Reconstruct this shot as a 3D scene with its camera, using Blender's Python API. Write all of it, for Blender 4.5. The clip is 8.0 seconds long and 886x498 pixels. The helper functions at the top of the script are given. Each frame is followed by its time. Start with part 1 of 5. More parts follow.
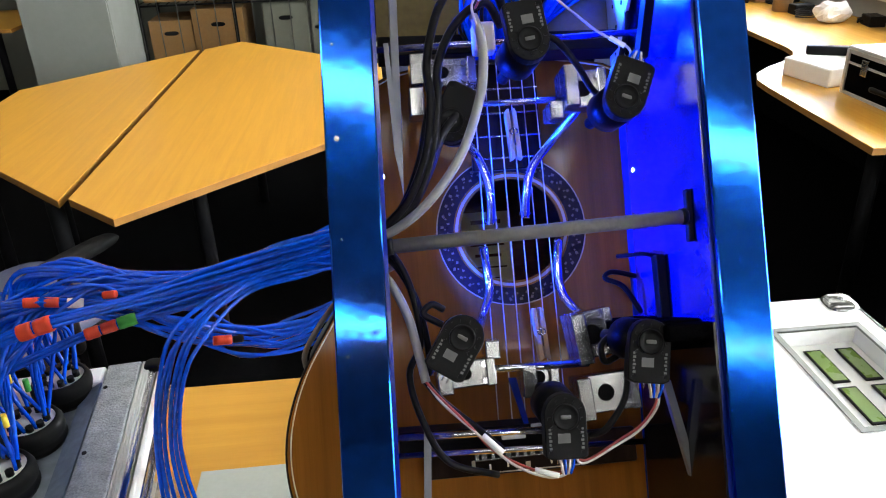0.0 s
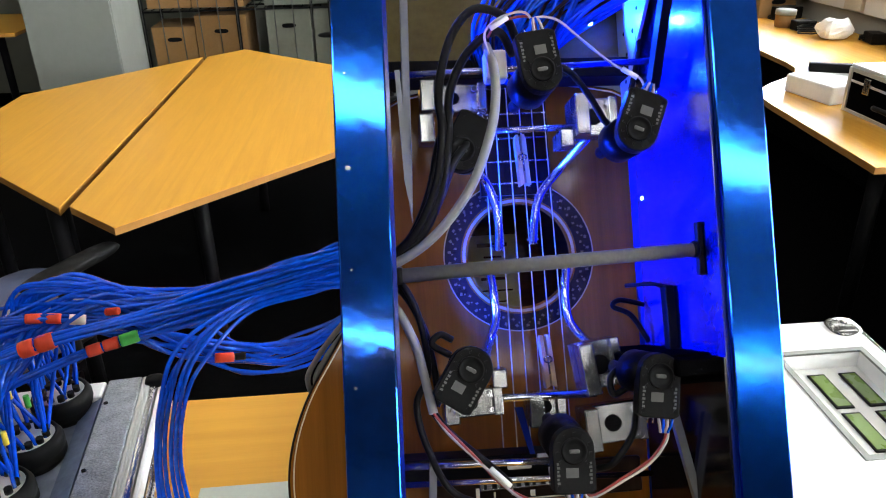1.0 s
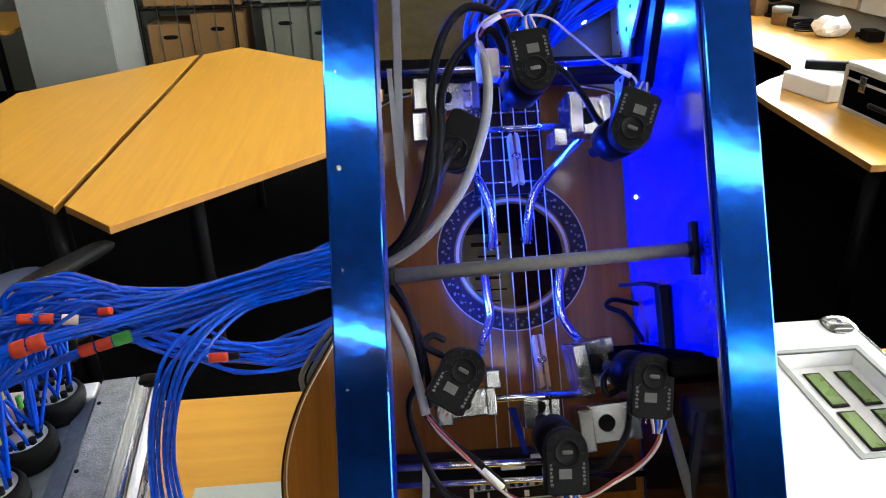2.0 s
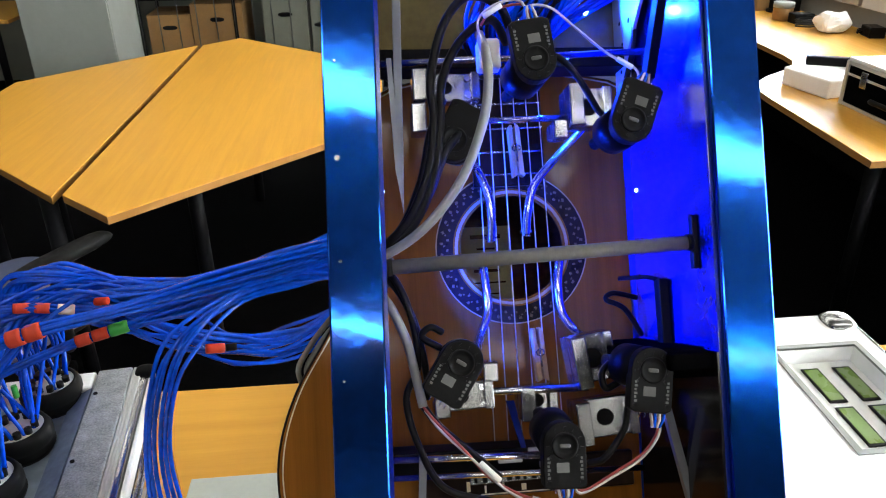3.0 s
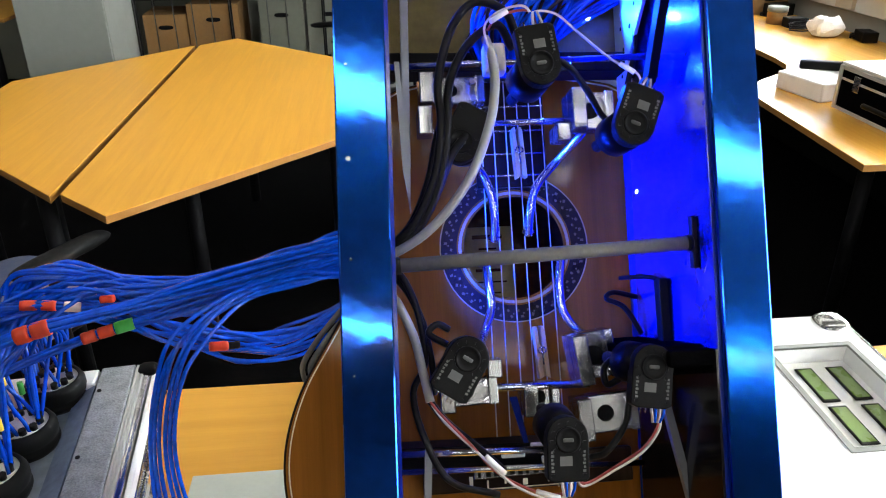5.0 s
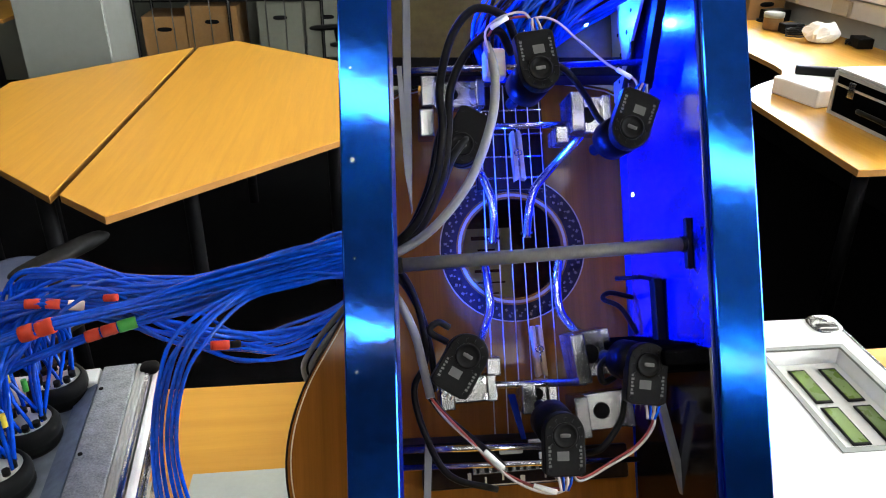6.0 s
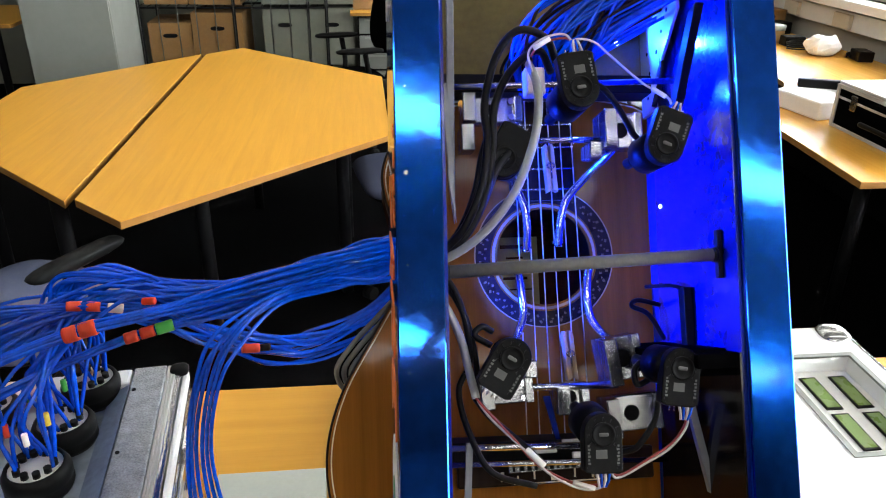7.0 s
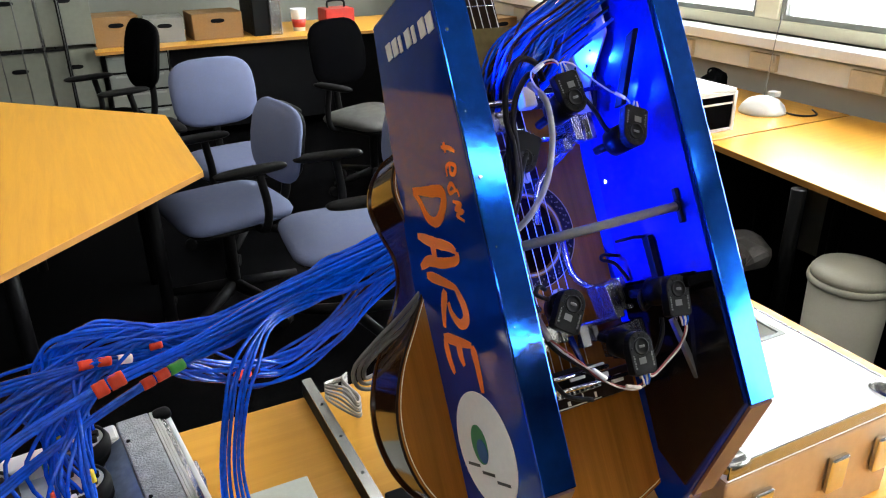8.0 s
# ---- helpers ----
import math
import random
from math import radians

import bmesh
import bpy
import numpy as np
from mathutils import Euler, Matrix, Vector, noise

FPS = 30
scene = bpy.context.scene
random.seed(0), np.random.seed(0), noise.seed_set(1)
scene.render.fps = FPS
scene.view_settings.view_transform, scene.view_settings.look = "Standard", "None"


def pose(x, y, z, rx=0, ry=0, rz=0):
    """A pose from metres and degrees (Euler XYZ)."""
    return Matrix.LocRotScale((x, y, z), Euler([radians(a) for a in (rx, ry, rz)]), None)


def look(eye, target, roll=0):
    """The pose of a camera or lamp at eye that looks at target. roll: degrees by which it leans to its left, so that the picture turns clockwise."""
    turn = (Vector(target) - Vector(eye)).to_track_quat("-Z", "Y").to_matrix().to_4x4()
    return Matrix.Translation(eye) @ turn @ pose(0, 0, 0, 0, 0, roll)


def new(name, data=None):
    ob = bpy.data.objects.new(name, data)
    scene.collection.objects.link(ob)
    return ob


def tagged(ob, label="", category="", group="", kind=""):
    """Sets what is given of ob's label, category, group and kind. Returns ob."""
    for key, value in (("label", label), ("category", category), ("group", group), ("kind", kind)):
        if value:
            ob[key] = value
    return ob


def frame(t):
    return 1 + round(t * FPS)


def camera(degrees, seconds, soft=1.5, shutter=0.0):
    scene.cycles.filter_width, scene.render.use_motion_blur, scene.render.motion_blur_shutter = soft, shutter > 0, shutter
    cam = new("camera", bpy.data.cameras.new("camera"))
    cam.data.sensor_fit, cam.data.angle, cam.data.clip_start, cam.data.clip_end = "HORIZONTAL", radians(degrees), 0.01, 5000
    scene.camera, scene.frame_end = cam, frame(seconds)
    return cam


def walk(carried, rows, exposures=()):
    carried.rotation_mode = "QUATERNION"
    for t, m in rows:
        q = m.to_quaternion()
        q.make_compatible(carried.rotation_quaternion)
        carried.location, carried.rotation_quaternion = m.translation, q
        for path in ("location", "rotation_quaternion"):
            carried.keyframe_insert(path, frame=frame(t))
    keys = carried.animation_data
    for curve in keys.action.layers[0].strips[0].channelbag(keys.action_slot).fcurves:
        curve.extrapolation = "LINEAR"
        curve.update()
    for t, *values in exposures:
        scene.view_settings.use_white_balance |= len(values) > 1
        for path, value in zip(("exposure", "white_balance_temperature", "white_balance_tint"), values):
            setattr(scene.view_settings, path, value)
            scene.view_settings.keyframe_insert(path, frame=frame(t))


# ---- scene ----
cam = camera(61.1, 8.0, soft=1.1)
PATH = [
    (0, (-0.008, -0.422, 1.49), (0.144, 1.364, 0.604), -2.0),
    (0.5, (-0.011, -0.41, 1.502), (0.146, 1.382, 0.629), -1.0),
    (1, (-0.014, -0.412, 1.502), (0.143, 1.383, 0.634), -1.1),
    (1.5, (-0.011, -0.411, 1.503), (0.151, 1.384, 0.634), -1.2),
    (3, (-0.01, -0.406, 1.499), (0.156, 1.378, 0.61), -0.6),
    (3.5, (-0.011, -0.408, 1.5), (0.156, 1.375, 0.609), -0.4),
    (4, (-0.011, -0.41, 1.503), (0.159, 1.373, 0.613), -0.5),
    (4.5, (-0.015, -0.412, 1.503), (0.16, 1.371, 0.615), -0.4),
    (6, (-0.024, -0.429, 1.507), (0.168, 1.358, 0.628), 0.3),
    (6.5, (-0.024, -0.434, 1.51), (0.168, 1.356, 0.639), 0.2),
    (7, (-0.061, -0.451, 1.52), (0.139, 1.343, 0.658), 0.9),
    (7.2, (-0.094, -0.46, 1.529), (0.162, 1.327, 0.668), 1.8),
    (7.5, (-0.176, -0.472, 1.532), (0.296, 1.276, 0.682), 3.0),
    (7.8, (-0.28, -0.483, 1.548), (0.443, 1.18, 0.705), 1.4),
    (8, (-0.342, -0.515, 1.559), (0.468, 1.119, 0.74), -0.8),
]
walk(cam, [(t, look(eye, target, roll)) for t, eye, target, roll in PATH])

# ---------------------------------------------------------------- world, light
world = bpy.data.worlds.new("sky")
scene.world = world
world.use_nodes = True
nt = world.node_tree
sky = nt.nodes.new("ShaderNodeTexSky")
sky.sky_type, sky.sun_disc, sky.sun_elevation, sky.sun_rotation = "NISHITA", False, radians(35), radians(100)
nt.links.new(sky.outputs[0], nt.nodes["Background"].inputs[0])
nt.nodes["Background"].inputs[1].default_value = 0.12

WINDOW_W = 320.0
LED_W = 8.0


def area(name, m, sx, sy, watts, colour):
    d = bpy.data.lights.new(name, "AREA")
    d.shape, d.size, d.size_y, d.energy, d.color = "RECTANGLE", sx, sy, watts, colour
    ob = new(name, d)
    ob.matrix_world = m
    return ob


def spot(name, m, watts, colour, degrees=120, r=0.004):
    d = bpy.data.lights.new(name, "SPOT")
    d.energy, d.color, d.shadow_soft_size, d.spot_size, d.spot_blend = watts, colour, r, radians(degrees), 0.5
    ob = new(name, d)
    ob.matrix_world = m
    return ob


# ---------------------------------------------------------------- materials
def mat(name, base, rough=0.5, metal=0.0, vary=0.12, scale=20.0, bump=0.0, bscale=200.0, coat=0.0, emit=None, power=0.0, spec=0.5,
        wear=0.0, alpha=1.0, trans=0.0):
    m = bpy.data.materials.new(name)
    m.use_nodes = True
    t = m.node_tree
    b = t.nodes["Principled BSDF"]
    b.inputs["Roughness"].default_value, b.inputs["Metallic"].default_value = rough, metal
    b.inputs["Coat Weight"].default_value, b.inputs["Specular IOR Level"].default_value = coat, spec
    b.inputs["Coat Roughness"].default_value = 0.08
    b.inputs["Transmission Weight"].default_value, b.inputs["Alpha"].default_value = trans, alpha
    co = t.nodes.new("ShaderNodeTexCoord")
    n1, n2 = t.nodes.new("ShaderNodeTexNoise"), t.nodes.new("ShaderNodeTexNoise")
    n1.inputs["Scale"].default_value, n2.inputs["Scale"].default_value = scale, scale * 7.3
    n1.inputs["Detail"].default_value = n2.inputs["Detail"].default_value = 5
    t.links.new(co.outputs["Object"], n1.inputs["Vector"])
    t.links.new(co.outputs["Object"], n2.inputs["Vector"])
    add = t.nodes.new("ShaderNodeMath")
    add.operation = "ADD"
    t.links.new(n1.outputs["Fac"], add.inputs[0])
    t.links.new(n2.outputs["Fac"], add.inputs[1])
    info = t.nodes.new("ShaderNodeObjectInfo")
    add2 = t.nodes.new("ShaderNodeMath")
    add2.operation = "MULTIPLY_ADD"
    t.links.new(info.outputs["Random"], add2.inputs[0])
    add2.inputs[1].default_value = 0.35
    t.links.new(add.outputs[0], add2.inputs[2])
    mp = t.nodes.new("ShaderNodeMapRange")
    mp.inputs["From Min"].default_value, mp.inputs["From Max"].default_value = 0.7, 1.65
    mp.inputs["To Min"].default_value, mp.inputs["To Max"].default_value = 1 - vary, 1 + vary
    t.links.new(add2.outputs[0], mp.inputs["Value"])
    mul = t.nodes.new("ShaderNodeVectorMath")
    mul.operation = "SCALE"
    mul.inputs[0].default_value = base
    t.links.new(mp.outputs[0], mul.inputs["Scale"])
    t.links.new(mul.outputs[0], b.inputs["Base Color"])
    rr = t.nodes.new("ShaderNodeMapRange")
    rr.inputs["From Min"].default_value, rr.inputs["From Max"].default_value = 0.3, 0.7
    rr.inputs["To Min"].default_value, rr.inputs["To Max"].default_value = max(rough * 0.8 - wear, 0.03), min(rough * 1.2 + wear, 1)
    t.links.new(n1.outputs["Fac"], rr.inputs["Value"])
    t.links.new(rr.outputs[0], b.inputs["Roughness"])
    if bump:
        n3, bp = t.nodes.new("ShaderNodeTexNoise"), t.nodes.new("ShaderNodeBump")
        n3.inputs["Scale"].default_value, n3.inputs["Detail"].default_value = bscale, 3
        bp.inputs["Strength"].default_value, bp.inputs["Distance"].default_value = bump, 0.002
        t.links.new(co.outputs["Object"], n3.inputs["Vector"])
        t.links.new(n3.outputs["Fac"], bp.inputs["Height"])
        t.links.new(bp.outputs["Normal"], b.inputs["Normal"])
    if emit:
        b.inputs["Emission Color"].default_value, b.inputs["Emission Strength"].default_value = (*emit, 1), power
    return m


def wood(name, light, dark, rough, grain=(1.5, 22, 22), coat=0.0, spec=0.2):
    """Long-grained laminate or tone wood: stretched noise for the figure, finer streaks over it."""
    m = bpy.data.materials.new(name)
    m.use_nodes = True
    t = m.node_tree
    b = t.nodes["Principled BSDF"]
    b.inputs["Coat Weight"].default_value, b.inputs["Specular IOR Level"].default_value = coat, spec
    co, mp = t.nodes.new("ShaderNodeTexCoord"), t.nodes.new("ShaderNodeMapping")
    mp.inputs["Scale"].default_value = grain
    t.links.new(co.outputs["Object"], mp.inputs["Vector"])
    n1, n2 = t.nodes.new("ShaderNodeTexNoise"), t.nodes.new("ShaderNodeTexNoise")
    n1.inputs["Scale"].default_value, n1.inputs["Detail"].default_value, n1.inputs["Distortion"].default_value = 1.0, 6, 0.6
    n2.inputs["Scale"].default_value, n2.inputs["Detail"].default_value = 9.0, 4
    for n in (n1, n2):
        t.links.new(mp.outputs[0], n.inputs["Vector"])
    mx = t.nodes.new("ShaderNodeMath")
    mx.operation = "MULTIPLY_ADD"
    mx.inputs[1].default_value = 0.35
    t.links.new(n2.outputs["Fac"], mx.inputs[0])
    t.links.new(n1.outputs["Fac"], mx.inputs[2])
    ramp = t.nodes.new("ShaderNodeValToRGB")
    ramp.color_ramp.elements[0].position, ramp.color_ramp.elements[0].color = 0.45, (*dark, 1)
    ramp.color_ramp.elements[1].position, ramp.color_ramp.elements[1].color = 0.9, (*light, 1)
    t.links.new(mx.outputs[0], ramp.inputs[0])
    t.links.new(ramp.outputs[0], b.inputs["Base Color"])
    rr = t.nodes.new("ShaderNodeMapRange")
    rr.inputs["To Min"].default_value, rr.inputs["To Max"].default_value = rough - 0.02, rough + 0.05
    t.links.new(n1.outputs["Fac"], rr.inputs["Value"])
    t.links.new(rr.outputs[0], b.inputs["Roughness"])
    bp = t.nodes.new("ShaderNodeBump")
    bp.inputs["Strength"].default_value, bp.inputs["Distance"].default_value = 0.06, 0.001
    t.links.new(n2.outputs["Fac"], bp.inputs["Height"])
    t.links.new(bp.outputs["Normal"], b.inputs["Normal"])
    return m


BEECH = wood("beech_laminate", (0.69, 0.345, 0.045), (0.60, 0.285, 0.035), 0.3, (45, 2.2, 45))
BEECH_X = wood("beech_laminate_cross", (0.69, 0.345, 0.045), (0.60, 0.285, 0.035), 0.3, (2.2, 45, 45))
DESKTOP = wood("desk_laminate", (0.69, 0.345, 0.045), (0.60, 0.285, 0.035), 0.24, (45, 2.2, 45), spec=0.8, coat=0.2)
EDGE = mat("beech_edging", (0.34, 0.155, 0.028), 0.5, vary=0.1)
SPRUCE = wood("guitar_top", (0.29, 0.112, 0.017), (0.20, 0.075, 0.012), 0.06, (90, 2.0, 10), spec=0.13)
ROSEWOOD = wood("guitar_side", (0.055, 0.02, 0.005), (0.02, 0.007, 0.003), 0.1, (6, 30, 6), coat=0.3)
EBONY = wood("fingerboard", (0.03, 0.018, 0.012), (0.012, 0.008, 0.006), 0.35, (30, 2, 10), spec=0.03)
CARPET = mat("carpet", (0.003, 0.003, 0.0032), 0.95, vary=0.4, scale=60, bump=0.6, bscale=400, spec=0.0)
# one wall paint in several tones; the north wall's grey holds its dim light
PLASTER = mat("wall_paint_dimmed", (0.175, 0.18, 0.145), 0.85, vary=0.05, scale=3, bump=0.1, bscale=120)
DIMWALL = mat("wall_paint_darkest", (0.10, 0.10, 0.095), 0.85, vary=0.06, scale=3, bump=0.1, bscale=120)
# out-of-view white ceiling, darkened to weaken its bounce light and reflections
CEIL = mat("ceiling_tile_darkened", (0.11, 0.11, 0.105), 0.9, vary=0.05, scale=8)
DRAWERGREY = mat("grey_drawer", (0.15, 0.155, 0.135), 0.5, vary=0.08, scale=4)
BOXGREY = mat("grey_board", (0.15, 0.155, 0.12), 0.6, vary=0.12, scale=4, spec=0.3)
GREYPAINT = mat("grey_cupboard", (0.22, 0.23, 0.205), 0.5, vary=0.06, scale=4)
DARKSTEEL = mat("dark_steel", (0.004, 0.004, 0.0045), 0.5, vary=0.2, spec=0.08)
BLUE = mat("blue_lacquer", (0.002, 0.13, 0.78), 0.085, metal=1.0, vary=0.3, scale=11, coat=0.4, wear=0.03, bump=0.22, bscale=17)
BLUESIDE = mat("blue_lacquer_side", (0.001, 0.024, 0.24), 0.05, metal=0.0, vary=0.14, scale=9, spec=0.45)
ALU = mat("aluminium", (0.34, 0.345, 0.335), 0.22, metal=0.95, vary=0.08, scale=12)
ALUDULL = mat("alu_checker", (0.40, 0.42, 0.44), 0.36, metal=0.6, vary=0.6, scale=60, bump=0.8, bscale=420)
ALUBLUE = mat("brushed_blue_grey", (0.26, 0.33, 0.45), 0.4, metal=0.3, vary=0.35, scale=14)
STEEL = mat("steel_rod", (0.62, 0.62, 0.63), 0.2, metal=1.0, vary=0.1)
BLACKPL = mat("black_plastic", (0.006, 0.006, 0.006), 0.5, vary=0.25, scale=60, spec=0.08)
BLACKRUB = mat("black_rubber", (0.005, 0.005, 0.005), 0.5, vary=0.2, spec=0.12)
GREYPL = mat("grey_cable", (0.22, 0.22, 0.20), 0.5, vary=0.08, scale=30)
PALEALU = mat("pale_aluminium", (0.60, 0.60, 0.57), 0.45, metal=0.5, vary=0.05)
PRINTGREY = mat("print_grey", (0.075, 0.075, 0.07), 0.5, vary=0.1)
# paler copy of the wall paint, for the better-lit window side
EASTWALL = mat("wall_paint_lit", (0.42, 0.40, 0.34), 0.85, vary=0.06, scale=3, bump=0.1, bscale=120)
GREYDK = mat("grey_print", (0.07, 0.07, 0.065), 0.5, vary=0.1)
TUBEBLUE = mat("blue_tube", (0.0002, 0.068, 0.60), 0.06, vary=0.5, scale=14, spec=0.45)
REDTAPE = mat("red_tape", (0.58, 0.045, 0.01), 0.5, vary=0.1)
GREENTAPE = mat("green_tape", (0.05, 0.42, 0.06), 0.5, vary=0.1)
YELTAPE = mat("yellow_tape", (0.72, 0.62, 0.05), 0.5, vary=0.1)
WHITE = mat("white_paint", (0.80, 0.80, 0.78), 0.45, vary=0.05, scale=12)
WHITEPL = mat("white_plastic", (0.74, 0.74, 0.70), 0.4, vary=0.05)
PAPER = mat("paper", (0.82, 0.82, 0.80), 0.8, vary=0.06)
CARD = mat("cardboard", (0.22, 0.115, 0.035), 0.8, vary=0.15, scale=12)
FABRIC = mat("blue_fabric", (0.105, 0.125, 0.215), 0.9, vary=0.14, scale=40, bump=0.4, bscale=700)
BLACKFAB = mat("black_fabric", (0.0022, 0.0022, 0.0025), 0.9, vary=0.2, spec=0.0, bump=0.3, bscale=600)
ORANGE = mat("orange_paint", (0.92, 0.22, 0.02), 0.45, vary=0.06)
GREENLCD = mat("green_display", (0.12, 0.20, 0.03), 0.3, vary=0.1, scale=40)
GREENCIRC = mat("green_print", (0.05, 0.25, 0.10), 0.5)
BLUECIRC = mat("blue_print", (0.03, 0.12, 0.30), 0.5)
REDPL = mat("red_plastic", (0.42, 0.025, 0.015), 0.4)
PURPLE = mat("brown_edge", (0.12, 0.06, 0.05), 0.4, vary=0.2)
PINWOOD = wood("clothes_peg", (0.66, 0.46, 0.20), (0.50, 0.33, 0.13), 0.6, (60, 6, 20))
CREAM = mat("cream_binding", (0.75, 0.68, 0.5), 0.4)
WIRE_R = mat("wire_red", (0.25, 0.03, 0.025), 0.5)
WIRE_W = mat("wire_white", (0.45, 0.43, 0.40), 0.5)
LED = mat("led", (0.1, 0.2, 1.0), 0.3, emit=(0.25, 0.45, 1.0), power=60)
TUBELIGHT = mat("fluorescent_diffuser", (0.9, 0.9, 0.88), 0.4, emit=(0.98, 0.965, 0.90), power=6.0)
TUBEDIM = mat("fluorescent_diffuser_dim", (0.9, 0.9, 0.88), 0.4, emit=(1.0, 0.97, 0.92), power=14.0)
UNLIT = mat("unlit_diffuser", (0.6, 0.6, 0.57), 0.4)
DAY = mat("daylight_backdrop", (0.9, 0.9, 0.9), 0.9, emit=(0.95, 0.98, 1.0), power=10.0)
GLASS = mat("window_glass", (0.95, 0.97, 0.97), 0.04, vary=0.0, trans=1.0)


# ---------------------------------------------------------------- mesh helpers
class Mesh:
    """Collects vertices and faces of one part."""

    def __init__(self):
        self.v, self.f, self.s = [], [], []

    def add(self, vs, fs, smooth=False):
        k = len(self.v)
        self.v += [Vector(p) for p in vs]
        self.f += [[k + i for i in q] for q in fs]
        self.s += [smooth] * len(fs)
        return self

    def box(self, c, size, m=None):
        sx, sy, sz = (a / 2 for a in size)
        vs = [Vector((x * sx, y * sy, z * sz)) for x in (-1, 1) for y in (-1, 1) for z in (-1, 1)]
        vs = [(m @ p if m else p) + Vector(c) for p in vs]
        return self.add(vs, [(0, 1, 3, 2), (4, 6, 7, 5), (0, 4, 5, 1), (2, 3, 7, 6), (0, 2, 6, 4), (1, 5, 7, 3)])

    def span(self, a, b):
        a, b = Vector(a), Vector(b)
        return self.box((a + b) / 2, [abs(q) for q in (b - a)])

    def prism(self, poly, a, b, axis=2):
        """A flat outline drawn out from a to b along an axis."""
        def at(p, h):
            q = list(p)
            q.insert(axis, h)
            return q
        n = len(poly)
        vs = [at(p, a) for p in poly] + [at(p, b) for p in poly]
        fs = [tuple(range(n))[::-1], tuple(range(n, 2 * n))] + [(i, (i + 1) % n, n + (i + 1) % n, n + i) for i in range(n)]
        return self.add(vs, fs)

    def tube(self, pts, r, seg=8, smooth=True, caps=True):
        pts = [Vector(p) for p in pts]
        rs = r if isinstance(r, (list, tuple)) else [r] * len(pts)
        vs, fs, up = [], [], None
        for i, p in enumerate(pts):
            d = (pts[min(i + 1, len(pts) - 1)] - pts[max(i - 1, 0)]).normalized()
            if up is None:
                up = d.orthogonal().normalized()
            up = (up - d * up.dot(d)).normalized() if (up - d * up.dot(d)).length > 1e-6 else d.orthogonal().normalized()
            side = d.cross(up)
            vs += [p + rs[i] * (math.cos(a) * up + math.sin(a) * side) for a in (2 * math.pi * k / seg for k in range(seg))]
        for i in range(len(pts) - 1):
            fs += [(i * seg + k, i * seg + (k + 1) % seg, (i + 1) * seg + (k + 1) % seg, (i + 1) * seg + k) for k in range(seg)]
        self.add(vs, fs, smooth)
        if caps:
            k = len(self.v) - len(vs)
            self.f += [[k + i for i in range(seg)][::-1], [k + len(vs) - seg + i for i in range(seg)]]
            self.s += [False, False]
        return self

    def cyl(self, a, b, r, seg=20):
        return self.tube([a, b], r, seg)

    def lathe(self, rings, c=(0, 0, 0), seg=28, m=None):
        """Rings of (radius, height) round the z axis."""
        vs, fs = [], []
        for r, z in rings:
            for k in range(seg):
                p = Vector((r * math.cos(2 * math.pi * k / seg), r * math.sin(2 * math.pi * k / seg), z))
                vs.append((m @ p if m else p) + Vector(c))
        for i in range(len(rings) - 1):
            fs += [(i * seg + k, i * seg + (k + 1) % seg, (i + 1) * seg + (k + 1) % seg, (i + 1) * seg + k) for k in range(seg)]
        self.add(vs, fs, True)
        k = len(self.v) - len(vs)
        self.f += [[k + i for i in range(seg)][::-1], [k + len(vs) - seg + i for i in range(seg)]]
        self.s += [False, False]
        return self

    def cushion(self, c, size, m=None, p=4.0, nu=24, nv=12, dent=0.0):
        """A soft rounded block (a superellipsoid)."""
        vs, fs = [], []
        ex = 2 / p
        sg = lambda a, e: math.copysign(abs(a) ** e, a)  # noqa: E731
        for i in range(nv + 1):
            th = -math.pi / 2 + math.pi * i / nv
            for k in range(nu):
                ph = 2 * math.pi * k / nu
                x = sg(math.cos(th), 0.7) * sg(math.cos(ph), ex)
                y = sg(math.cos(th), 0.7) * sg(math.sin(ph), ex)
                z = sg(math.sin(th), 0.8)
                q = Vector((x * size[0] / 2, y * size[1] / 2, z * size[2] / 2 + dent * (x * x + y * y)))
                vs.append((m @ q if m else q) + Vector(c))
        for i in range(nv):
            fs += [(i * nu + k, i * nu + (k + 1) % nu, (i + 1) * nu + (k + 1) % nu, (i + 1) * nu + k) for k in range(nu)]
        return self.add(vs, fs, True)


def smooth_path(pts, n=6):
    """A Catmull-Rom line through the points."""
    pts = [Vector(p) for p in pts]
    q = [2 * pts[0] - pts[1], *pts, 2 * pts[-1] - pts[-2]]
    out = []
    for i in range(1, len(q) - 2):
        a, b, c, d = q[i - 1 : i + 3]
        for k in range(n):
            t = k / n
            out.append(0.5 * (2 * b + (c - a) * t + (2 * a - 5 * b + 4 * c - d) * t * t + (3 * b - a - 3 * c + d) * t ** 3))
    return out + [pts[-1]]


def part(name, mesh, material, parent=None, label="", bevel=0.0, m=None):
    """One mesh object, under a thing or a part."""
    d = bpy.data.meshes.new(name)
    d.from_pydata([tuple(p) for p in mesh.v], [], mesh.f)
    for poly, s in zip(d.polygons, mesh.s):
        poly.use_smooth = s
    bm = bmesh.new()
    bm.from_mesh(d)
    bmesh.ops.recalc_face_normals(bm, faces=bm.faces)
    if bevel:
        sharp = [e for e in bm.edges if len(e.link_faces) == 2 and e.calc_face_angle(0) > 0.6]
        bmesh.ops.bevel(bm, geom=sharp, offset=bevel, segments=2, profile=0.5, affect="EDGES", clamp_overlap=True)
    bm.to_mesh(d)
    bm.free()
    d.materials.append(material)
    ob = new(name, d)
    if parent:
        ob.parent = parent
    if m is not None:
        ob.matrix_basis = m
    return tagged(ob, label)


